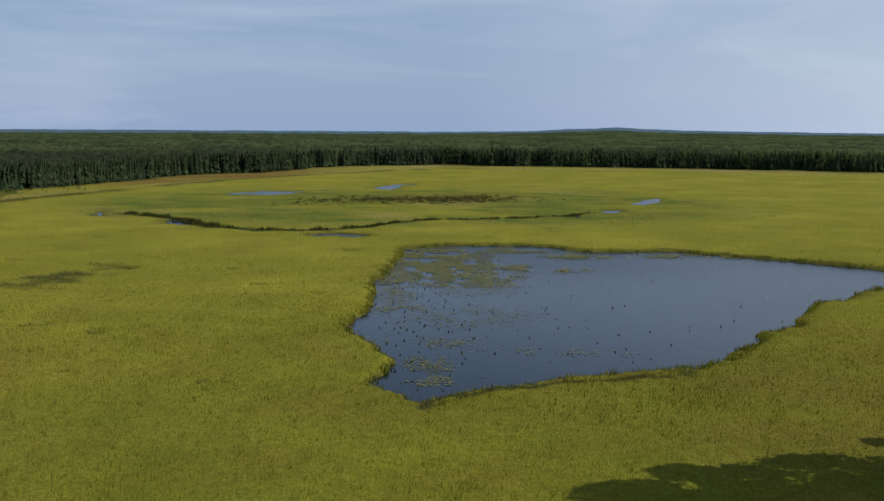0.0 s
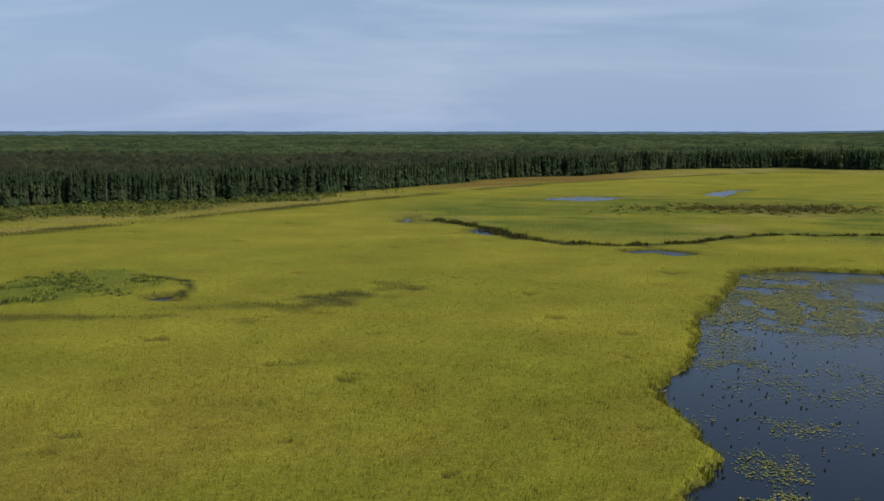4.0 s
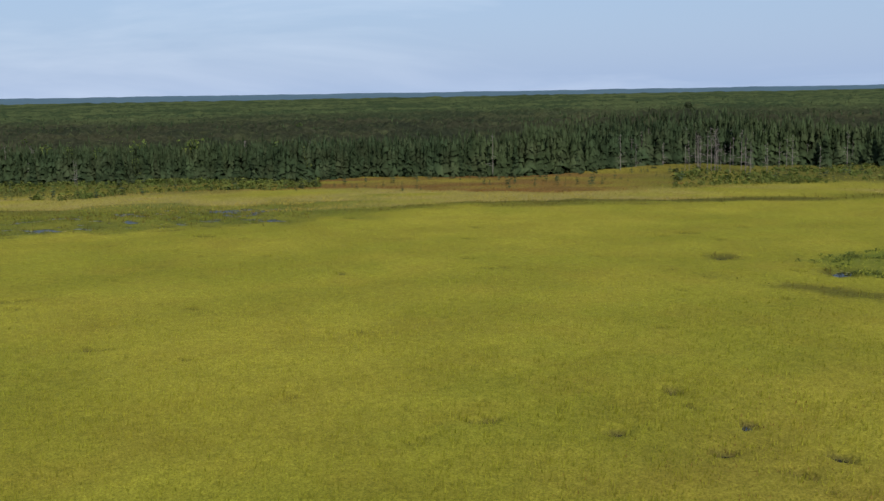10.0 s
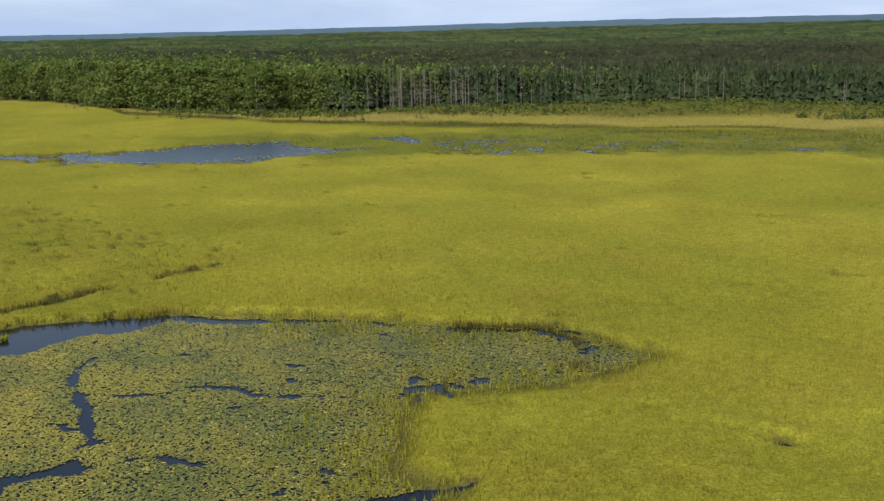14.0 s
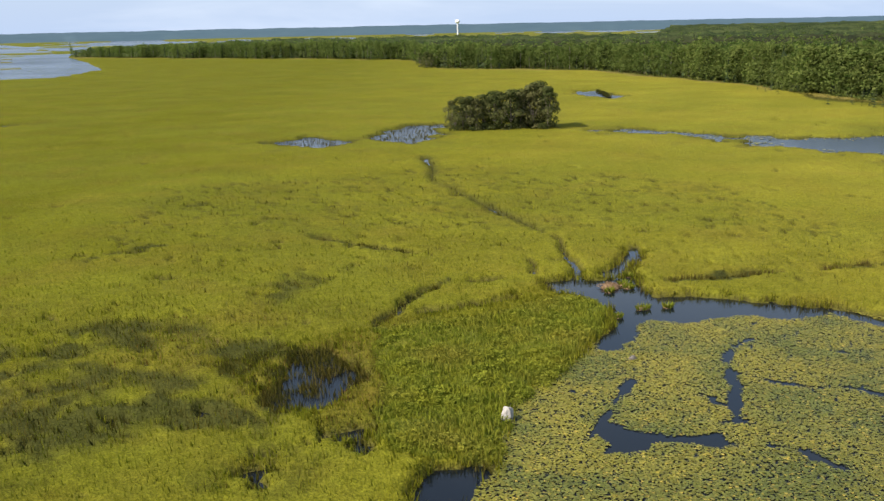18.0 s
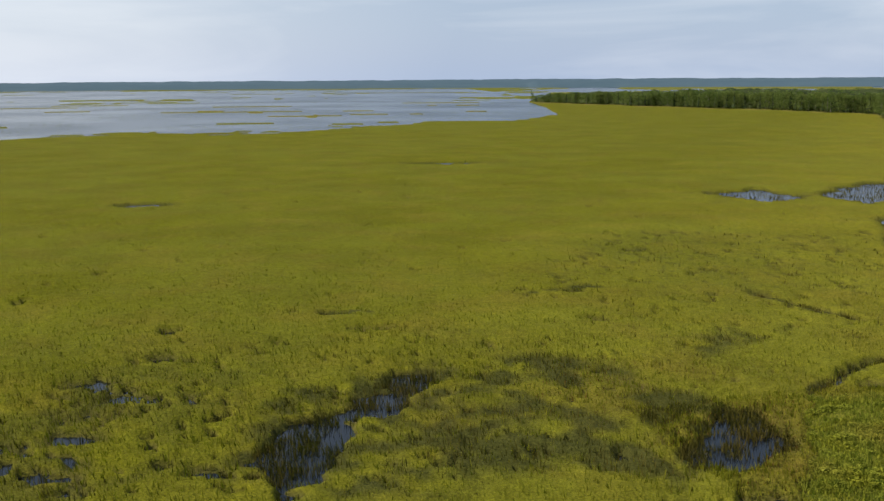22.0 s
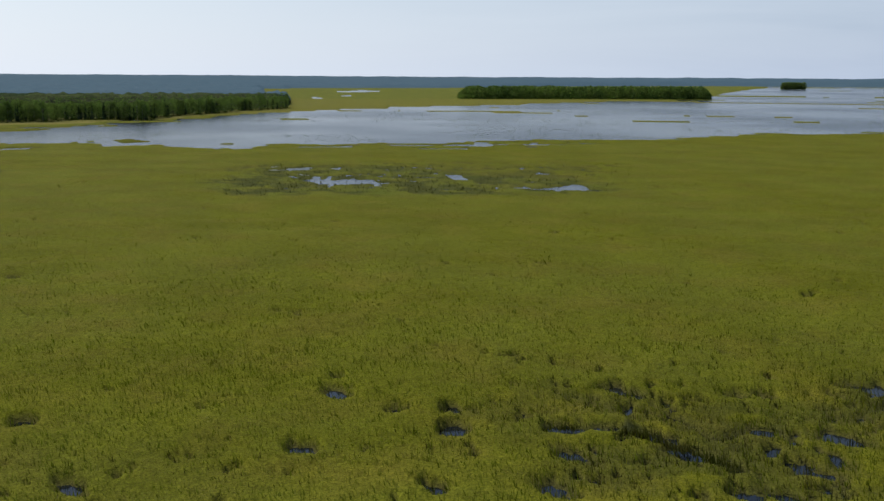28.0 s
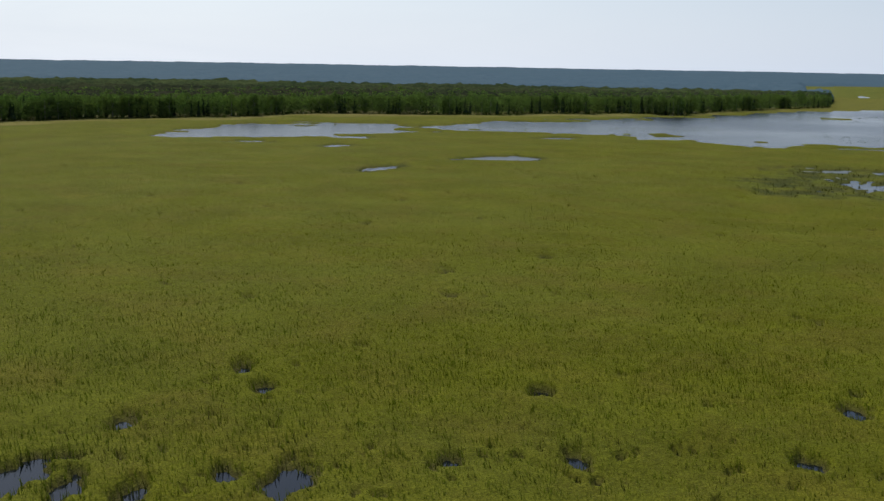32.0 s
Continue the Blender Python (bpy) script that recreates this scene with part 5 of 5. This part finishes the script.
def make_scrub():
    """Low willows and young spruces between marsh and woods."""
    n = 13000
    yaw = np.r_[rng.uniform(24, 53, 3600), rng.uniform(72, 124, 6400), rng.uniform(122, 160, 1800), rng.uniform(215.3, 260, 1200)]
    span = np.clip(around(yaw, WOODS_EDGE) - around(yaw, STRAW_END), 8, 70)
    depth = 8 - rng.random(n) ** 1.2 * np.where(yaw > 124, 14, span + 8)
    x, y = edge_place(yaw, depth)
    keep = (fbm(x, y, 16, 95, 3) + rng.random(n) * 0.25 > 0.45 - depth * 0.002)
    x, y, yaw = x[keep], y[keep], yaw[keep]
    bushes = [leafy_crown(60 + k, 10, 0.26, 0.05, 0.55, 3) for k in range(3)]
    plant_many("willow_scrub", bushes, x, y, np.full(len(x), 0.0), 0.6 + 1.3 * rng.random(len(x)), np.full(len(x), 1.1), M_SCRUB, "low grey-green willow scrub before the woods", "shrubs")
    n = 520
    yaw = np.r_[rng.uniform(20, 125, n)]
    x, y = edge_place(yaw, -rng.random(n) ** 1.6 * 50)
    plant_many("young_spruces", [spruce_crown(80 + k, 6, 5) for k in range(3)], x, y, np.full(n, 0.1), 2.0 + 3.5 * rng.random(n) ** 2, np.full(n, 1.6), M_SPRUCE, "scattered young spruces on the bog edge", "trees")


make_scrub()


def make_far_woods():
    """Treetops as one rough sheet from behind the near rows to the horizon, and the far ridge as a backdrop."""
    turns = np.arange(-27, 263, 0.24)
    crest_keys = [(-27, 26), (-22, 27), (-13, 34), (-9.5, 46), (-5, 28), (0, 22), (22, 24), (60, 28), (95, 36), (117, 26), (140, 29), (160, 29), (185, 25), (207, 24), (228, 27), (245, 30), (262, 30)]
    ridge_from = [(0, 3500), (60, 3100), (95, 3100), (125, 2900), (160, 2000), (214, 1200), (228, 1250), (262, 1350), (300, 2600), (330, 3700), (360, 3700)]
    rings = np.concatenate([rings_between(430, 1300, 110), rings_between(1300, 4700, 60)[1:]])
    yaw, r = np.meshgrid(turns, rings)
    yaw, r = yaw + rng.uniform(-0.09, 0.09, yaw.shape) * (r < 2000), r * (1 + rng.uniform(-0.003, 0.003, r.shape) * (r < 2000))
    x, y = from_polar(yaw, r)
    t = yaw % 360
    inland = r - around(t, WOODS_EDGE)
    behind = (r > around(t, WOODS_END)) & (r < around(t, FAR_SHORE))
    deep = np.where(behind, -99, np.where(inland < 0, np.where(r > around(t, FAR_SHORE), r - around(t, FAR_SHORE) - 40, -99), inland - 55))
    tall = tree_height(yaw, False) * (0.56 + 0.50 * fbm(x, y, 18, 93, 3) + 0.12 * fbm(x, y, 150, 97, 2))
    rough = rng.random(x.shape) ** 2 * 3.4
    crest = np.interp(np.where(t > 300, t - 360, t), *zip(*crest_keys))
    rise = np.clip((r - 2300) / 2100, 0, 1) ** 1.3
    z = (tall - 2.8 + rough) * (1 - rise) + rise * (crest + rough * 0.35 - 2 + 5 * (fbm(yaw * 3, r / 900, 3.0, 98, 3) - 0.5)) + knoll(t, r)
    z = np.where(deep < 0, -1.5, z * np.clip(deep / 70, 0, 1) ** 0.7)
    n, m = len(turns), len(rings)
    a = np.arange(m - 1)[:, None] * n + np.arange(n - 1)[None, :]
    ok = (deep[:-1, :-1] > 0) | (deep[1:, :-1] > 0) | (deep[:-1, 1:] > 0) | (deep[1:, 1:] > 0)
    # treetops past ridge_from take the haze-coloured ridge material
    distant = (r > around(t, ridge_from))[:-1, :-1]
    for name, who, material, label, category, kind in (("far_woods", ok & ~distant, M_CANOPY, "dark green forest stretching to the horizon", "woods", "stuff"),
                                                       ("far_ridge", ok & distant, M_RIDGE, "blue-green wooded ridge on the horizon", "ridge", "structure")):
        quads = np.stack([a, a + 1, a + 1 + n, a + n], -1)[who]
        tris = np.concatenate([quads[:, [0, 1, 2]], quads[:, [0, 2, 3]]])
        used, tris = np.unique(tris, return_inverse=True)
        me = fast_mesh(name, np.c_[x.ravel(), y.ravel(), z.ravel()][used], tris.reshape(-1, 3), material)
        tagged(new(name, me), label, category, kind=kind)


make_far_woods()


# ---- lily pads ----
PAD_TURNS = np.radians([25, 100, 180, 260, 335])      # a round leaf with a notch
PAD_TRIS = np.array([(0, 1, 2), (0, 2, 4), (2, 3, 4)])


def pads_mesh(name, x, y, size, lift=0.03, fine=False):
    n = len(x)
    turns, faces = (PAD_TURNS, PAD_TRIS) if fine else (np.radians([0, 80, 175, 265]), np.array([(0, 1, 2), (0, 2, 3)]))
    ca, sa = np.cos(turns), np.sin(turns)
    turn, squash = rng.uniform(0, 2 * np.pi, n)[:, None], rng.uniform(0.75, 1.0, n)[:, None]
    px, py = ca[None] * size[:, None], sa[None] * size[:, None] * squash
    tilt, tdir = rng.uniform(0, 0.35, n)[:, None], rng.uniform(0, 2 * np.pi, n)[:, None]
    qx, qy = px * np.cos(turn) - py * np.sin(turn), px * np.sin(turn) + py * np.cos(turn)
    pz = lift + rng.random(n)[:, None] * 0.05 + np.abs((qx * np.cos(tdir) + qy * np.sin(tdir)) * tilt)
    v = np.stack([x[:, None] + qx, y[:, None] + qy, pz], -1).reshape(-1, 3)
    t = (faces[None] + (np.arange(n) * len(turns))[:, None, None]).reshape(-1, 3)
    return fast_mesh(name, v, t, M_PAD)


# patches of pads on the pond: centre, half length, half width, heading of the length, share
PAD_PATCHES = [(0.5, 124.5, 4.5, 2.6, 120, 0.9), (-1.5, 132, 7.5, 3.2, 10, 0.8), (-3, 146, 9, 4, 100, 0.45), (0, 230, 36, 14, 10, 0.95), (-4, 248, 22, 15, 0, 1.0), (21, 228, 11, 6, 75, 0.9),
               (32, 250, 9, 5, 80, 0.9), (60, 252, 14, 5, 90, 0.8), (-7.5, 175, 6, 4, 100, 0.7), (-9, 200, 24, 4, 4, 0.6), (16, 141, 12, 3, 85, 0.25), (4, 168, 10, 12, 20, 0.3), (16, 262, 24, 6, 90, 0.8)]


def make_lilies():
    n = 270000
    x, y = rng.uniform(-112, -42, n), rng.uniform(-14, 55, n)
    p = plan(x, y)
    gap = fbm(x, y, 1.6, 111, 2)
    keep = (p["lily"] < 1.5 * rng.random(n)) & (p["open"] > 0.5 * rng.random(n) ** 2) & (gap > 0.18 * fbm(x, y, 12, 113, 2) + 0.05)
    x, y = x[keep], y[keep]
    size = rng.uniform(0.08, 0.155, len(x))
    bed = tagged(new("lily_bed", pads_mesh("lily_bed", x, y, size)), "carpet of green and yellowing lily pads on dark water", "water lilies", kind="stuff")
    # the nearest leaves, one by one
    shapes = [pads_mesh("lily_pad", np.zeros(1), np.zeros(1), np.array([s]), 0.03, True) for s in (0.11, 0.13, 0.15, 0.17)]
    xs, ys = rng.uniform(-72, -50, 1500), rng.uniform(4, 34, 1500)
    q = plan(xs, ys)
    good = (q["lily"] < 0) & (q["open"] > 0.2)
    for m, (px, py) in enumerate(zip(xs[good][:280], ys[good][:280])):
        ob = new("lily_pad", shapes[m % 4])
        ob.matrix_basis = pose(float(px), float(py), 0.05, rz=float(rng.uniform(0, 360)))
        ob.parent = bed
    # looser pads on the pond and in the pools
    n = 260000
    x, y = rng.uniform(-16, 76, n), rng.uniform(116, 276, n)
    p = plan(x, y)
    odds = np.full(n, 0.003)
    for cx, cy, a, b, head, thick in PAD_PATCHES:
        d = heading(head)
        u, v = ((x - cx) * d.x + (y - cy) * d.y) / a, ((x - cx) * -d.y + (y - cy) * d.x) / b
        odds = np.maximum(odds, thick * np.clip(1.25 - np.hypot(u, v), 0, 1) * np.clip((fbm(x * 0.8, y * 0.45, 2.6, 121, 4) - 0.415) * 12, 0, 1))
    keep = (p["open"] < -0.3) & (rng.random(n) < odds)
    tagged(new("pond_lily_pads", pads_mesh("pond_lily_pads", x[keep], y[keep], rng.uniform(0.11, 0.19, keep.sum()) * np.where(y[keep] > 200, 1.5, 1.0))), "loose patches of lily pads on the open pond", "water lilies", kind="stuff")
    n = 30000
    yaw, r = rng.uniform(30, 134, n), rng.uniform(165, 305, n)
    x, y = from_polar(yaw, r)
    p = plan(x, y)
    keep = ((p["lily6"] < 0) | ((p["r"] > 228) & (p["yaw"] > 70))) & (p["open"] > -6) & (p["open"] < 2.5) & (rng.random(n) < 0.8)
    tagged(new("far_lily_pads", pads_mesh("far_lily_pads", x[keep], y[keep], rng.uniform(0.3, 0.6, keep.sum()))), "green lily pads in the far shallows", "water lilies", kind="stuff")


make_lilies()


# ---- low bushes on the mats ----
def make_bushes():
    kinds = [leafy_crown(700 + k, 26, 0.13, 0.05, 0.5, 3) for k in range(4)]
    low = [leafy_crown(710 + k, 20, 0.12, 0.05, 0.5, 3) for k in range(5)]
    x, y = rng.uniform(-93, -46, 22000), rng.uniform(-26, 8, 22000)
    p = plan(x, y)
    mound = fbm(x, y, 2.6, 131, 3)
    m = (p["mat"] < 0.2) & (p["open"] > 0.1) & (mound > 0.36 + 0.22 * rng.random(len(x)))
    plant_many("leafy_forbs", low, x[m], y[m], stand_height(x[m], y[m], {k: v[m] for k, v in p.items()}) * 0.6, (0.12 + 1.0 * np.clip(mound[m] - 0.32, 0, 1)) * rng.uniform(0.7, 1.6, m.sum()), np.full(m.sum(), 1.3), M_MAT, "bushy bright green forbs on the floating mat", "marsh plants")
    x, y = rng.uniform(-158, -98, 2600), rng.uniform(182, 220, 2600)
    p = plan(x, y)
    m = (p["lily6"] < 0.5) & (p["open"] > 0) & (fbm(x, y, 5, 133, 3) > 0.46)
    plant_many("pool_forbs", kinds, x[m], y[m], np.zeros(m.sum()), rng.uniform(0.5, 1.3, m.sum()), np.full(m.sum(), 1.3), M_SCRUB, "dark leafy forbs crowding a small pool", "marsh plants")
    x = np.concatenate([rng.normal(cx, sx, 210) for cx, sx in ((-46, 9), (-28, 10), (-10, 9), (6, 9), (20, 10))])
    y = np.concatenate([rng.normal(cy, 11, 210) for cy in (432, 446, 440, 448, 456)])
    plant_many("meadow_shrubs", kinds, x, y, np.zeros(len(x)), rng.uniform(0.4, 1.5, len(x)), np.full(len(x), 1.9), M_HEATH, "dark brown-green shrubs in the ring meadow", "shrubs")


make_bushes()


# ---- leaf clumps standing in the pond ----
def leaf_clump(seed):
    clump = tagged(new("spatterdock_clump"), "small dark clump of upright leaves in open water", "water plant", "leaf clumps in the pond")
    g = random.Random(seed)
    bm = bmesh.new()
    for k in range(11):
        a, lean, h = g.uniform(0, 6.3), g.uniform(0.05, 0.28), g.uniform(0.25, 0.5)
        b = Vector((math.cos(a) * 0.1, math.sin(a) * 0.1, -0.1))
        t = Vector((math.cos(a) * (0.1 + lean), math.sin(a) * (0.1 + lean), h))
        side = Vector((-math.sin(a), math.cos(a), 0)) * g.uniform(0.08, 0.15)
        mid = (b + t) * 0.6
        vs = [bm.verts.new(c) for c in (b, mid + side, t, mid - side)]
        bm.faces.new(vs)
    part("leaves", bm, M_REED, clump)
    return clump


clumps = [leaf_clump(k) for k in range(3)]
cxs, cys = rng.uniform(-13, 62, 5000), rng.uniform(118, 262, 5000)
good = (plan(cxs, cys)["open"] < -0.6) & (rng.random(5000) < np.exp(-np.maximum(cxs + 6, 0) / 11) + 0.07)
for k, (cx, cy) in enumerate(zip(cxs[good][:290], cys[good][:290])):
    m4 = pose(float(cx), float(cy), 0.0, rz=float(rng.uniform(0, 360))) @ Matrix.Scale(float(rng.uniform(0.25, 0.5)), 4)
    clump = clumps[k] if k < 3 else copy_thing(clumps[k % 3], Matrix.Identity(4))
    clump.matrix_basis = m4


# ---- the clump of trees in the marsh ----
def island_tree(seed, h, name="willow_tree", label="bushy olive-green willow in a clump in the open marsh", group="willows of the marsh clump", waist=0.25, low=0.03, material=None):
    tree = tagged(new(name), label, "tree", group)
    g = random.Random(seed)
    bm = bmesh.new()
    limb(bm, (0, 0, -0.3), (0, 0, h * 0.5), 0.16, 0.10)
    for k in range(6):
        a = k + g.random()
        limb(bm, (0, 0, h * 0.2), (math.cos(a) * h * 0.2, math.sin(a) * h * 0.2, h * g.uniform(0.55, 0.8)), 0.08, 0.03, 5)
    part("trunk", bm, M_BARK, tree, "short forked trunk")
    v, t = leafy_crown(seed, 1150, 0.026, low, waist, 3)
    crown_part("crown", v, t, h, h, material or M_ISLAND, tree)
    return tree


for k in range(26):
    f = (k + 0.5) / 26
    yw = 141.0 - 5.6 * f + rng.uniform(-0.12, 0.12)
    rr = 298 + rng.uniform(0, 10)
    ix, iy = from_polar(yw, rr)
    h = (8.6 + 4.8 * f) * rng.uniform(0.86, 1.1)
    island_tree(500 + k, h).matrix_basis = pose(float(ix), float(iy), 0.1, rz=float(rng.uniform(0, 360)))
for k in range(5):
    ix, iy = from_polar(141.9 + rng.uniform(-0.3, 0.6), 733 + 7 * k)
    island_tree(560 + k, 9 + 3 * rng.random(), "shore_willow", "dark rounded willow on the point of the shore", "willows on the point").matrix_basis = pose(float(ix), float(iy), 0.1)
# trees added out of view, only to cast shade across the rice
for k, (tx, ty, h) in enumerate(((45.5, 79, 33), (49, 84, 30), (50, 74, 32), (55, 88, 25), (61, 95, 20), (57, 79, 29))):
    island_tree(580 + k, h, "shore_aspen", "tall leafy aspen on the near shore", "aspens on the near shore", 0.12, 0.3, M_BROADLEAF).matrix_basis = pose(tx, ty, 0.1, rz=40 * k)
# one tall pine over the knoll
px, py = from_polar(52.2, 560)
pine = island_tree(595, 18.0, "white_pine", "tall dark pine standing above the forest", "", 0.15, 0.35, M_SPRUCE)
pine.matrix_basis = pose(float(px), float(py), 5.0)


# ---- single things ----
def lump(bm, centre, size, seed, rough=0.25):
    made = bmesh.ops.create_icosphere(bm, subdivisions=3, radius=1.0)
    for v in made["verts"]:
        k = 1 + rough * (noise.noise(v.co * 1.3 + Vector((seed, 0, 0))) + 0.5 * noise.noise(v.co * 3.1 + Vector((0, seed, 0))))
        v.co = Vector((v.co.x * size[0] * k, v.co.y * size[1] * k, v.co.z * size[2] * k)) + Vector(centre)


bm = bmesh.new()
lump(bm, (0, 0, 0.42), (0.44, 0.36, 0.56), 3, 0.4)
ob = part("boulder", bm, M_ROCK, None)
ob.matrix_basis = pose(-58.4, 1.6, 0.0, rz=30) @ Matrix.Scale(1.25, 4)
tagged(ob, "pale upright boulder at the edge of the sedge mat", "rock")
bm = bmesh.new()
lump(bm, (0, 0, 0.1), (0.4, 0.3, 0.28), 8)
ob = part("stump", bm, M_DEAD, None)
ob.matrix_basis = pose(-77.0, -2.0, 0.0)
tagged(ob, "pale weathered stump among the lily pads", "stump")

lodge = tagged(new("muskrat_lodge"), "low brown heap of dry reed stems in the channel", "lodge")
bm = bmesh.new()
lump(bm, (0, 0, 0), (1.7, 1.3, 0.75), 5, 0.35)
part("mound", bm, M_LODGE, lodge)
bm = bmesh.new()
gl = random.Random(4)
for k in range(150):
    a, d = gl.uniform(0, 6.3), gl.uniform(0, 1.7)
    z = 0.8 * math.sqrt(max(0, 1 - (d / 1.8) ** 2))
    b = gl.uniform(0, 6.3)
    limb(bm, (math.cos(a) * d, math.sin(a) * d, z - 0.05), (math.cos(a) * d + math.cos(b) * 0.6, math.sin(a) * d + math.sin(b) * 0.6, z + gl.uniform(-0.1, 0.15)), 0.025, 0.015, 3)
tagged(part("stems", bm, M_LODGE, lodge, "loose dry stems"), kind="stuff")
lodge.matrix_basis = pose(-95.1, -21.2, -0.1) @ Matrix.Scale(0.8, 4)



def tussock(seed, size):
    """A round tuft of green sedge standing in the channel."""
    tuft = tagged(new("sedge_tussock"), "small round green sedge tussock in the channel", "tussock", "tussocks in the channel")
    g = random.Random(seed)
    bm = bmesh.new()
    lump(bm, (0, 0, 0), (size * 0.8, size * 0.6, 0.22), seed, 0.4)
    part("root_mound", bm, M_LODGE, tuft, "brown matted root mound")
    bm = bmesh.new()
    for k in range(110):
        a, d, h = g.uniform(0, 6.3), size * math.sqrt(g.random()) * 0.85, g.uniform(0.3, 0.65)
        c, t = Vector((math.cos(a) * d, math.sin(a) * d * 0.75, 0.05)), g.uniform(0, 6.3)
        w = Vector((math.cos(t), math.sin(t), 0)) * 0.09
        tip = c + Vector((math.cos(a) * 0.25, math.sin(a) * 0.25, h))
        bm.faces.new([bm.verts.new(v) for v in (c - w, c + w, tip)])
    part("blades", bm, M_MAT, tuft, "arching green blades")
    return tuft


for k, (tx, ty, size) in enumerate(((-90.7, -12.6, 1.0), (-93.3, -11.4, 0.8), (-97.2, -21.0, 0.9), (-96.4, -19.6, 0.7), (-93.6, -20.0, 0.8), (-86.4, -12.2, 0.6), (-100.6, -23.4, 0.6))):
    tussock(640 + k, size).matrix_basis = pose(tx, ty, 0.0, rz=50 * k)

bm = bmesh.new()
limb(bm, (-0.7, 0, 0.12), (0.7, 0.2, 0.2), 0.16, 0.10, 8)
limb(bm, (-0.2, 0.1, 0.15), (-0.5, 0.5, 0.35), 0.07, 0.03, 5)
ob = part("fallen_log", bm, M_DEAD, None)
ob.matrix_basis = pose(-50.6, 4.3, 0.15, rz=35)
tagged(ob, "short pale log on the edge of the sedge mat", "log")

bm = bmesh.new()
limb(bm, (-1.2, 0, 0.12), (1.2, 0.25, 0.16), 0.13, 0.08, 8)
limb(bm, (0.4, 0.1, 0.15), (0.9, 0.9, 0.3), 0.06, 0.03, 5)
ob = part("driftwood_log", bm, M_DEAD, None)
ob.matrix_basis = pose(-14.2, 157.0, 0.0, rz=50)
tagged(ob, "bleached log lying at the pond's edge", "log")


def water_tower():
    tower = tagged(new("water_tower"), "white steel water tower beyond the woods", "water tower")
    bm = bmesh.new()
    rings, turns = [(3.6, 0), (1.5, 3), (1.35, 12), (1.35, 28), (2.0, 30.5)], 20
    loops = [[bm.verts.new((r * math.cos(2 * math.pi * k / turns), r * math.sin(2 * math.pi * k / turns), z)) for k in range(turns)] for r, z in rings]
    for a, b in zip(loops, loops[1:]):
        for k in range(turns):
            bm.faces.new((a[k], a[(k + 1) % turns], b[(k + 1) % turns], b[k]))
    part("column", bm, M_STEEL, tower)
    bm = bmesh.new()
    bmesh.ops.create_uvsphere(bm, u_segments=24, v_segments=14, radius=1)
    for v in bm.verts:
        v.co = Vector((v.co.x * 5.6, v.co.y * 5.6, v.co.z * 4.6 + 35))
    part("tank", bm, M_STEEL, tower, "rounded white tank")
    return tower


tx, ty = from_polar(140.4, 2500)
water_tower().matrix_basis = pose(float(tx), float(ty), 0.0)
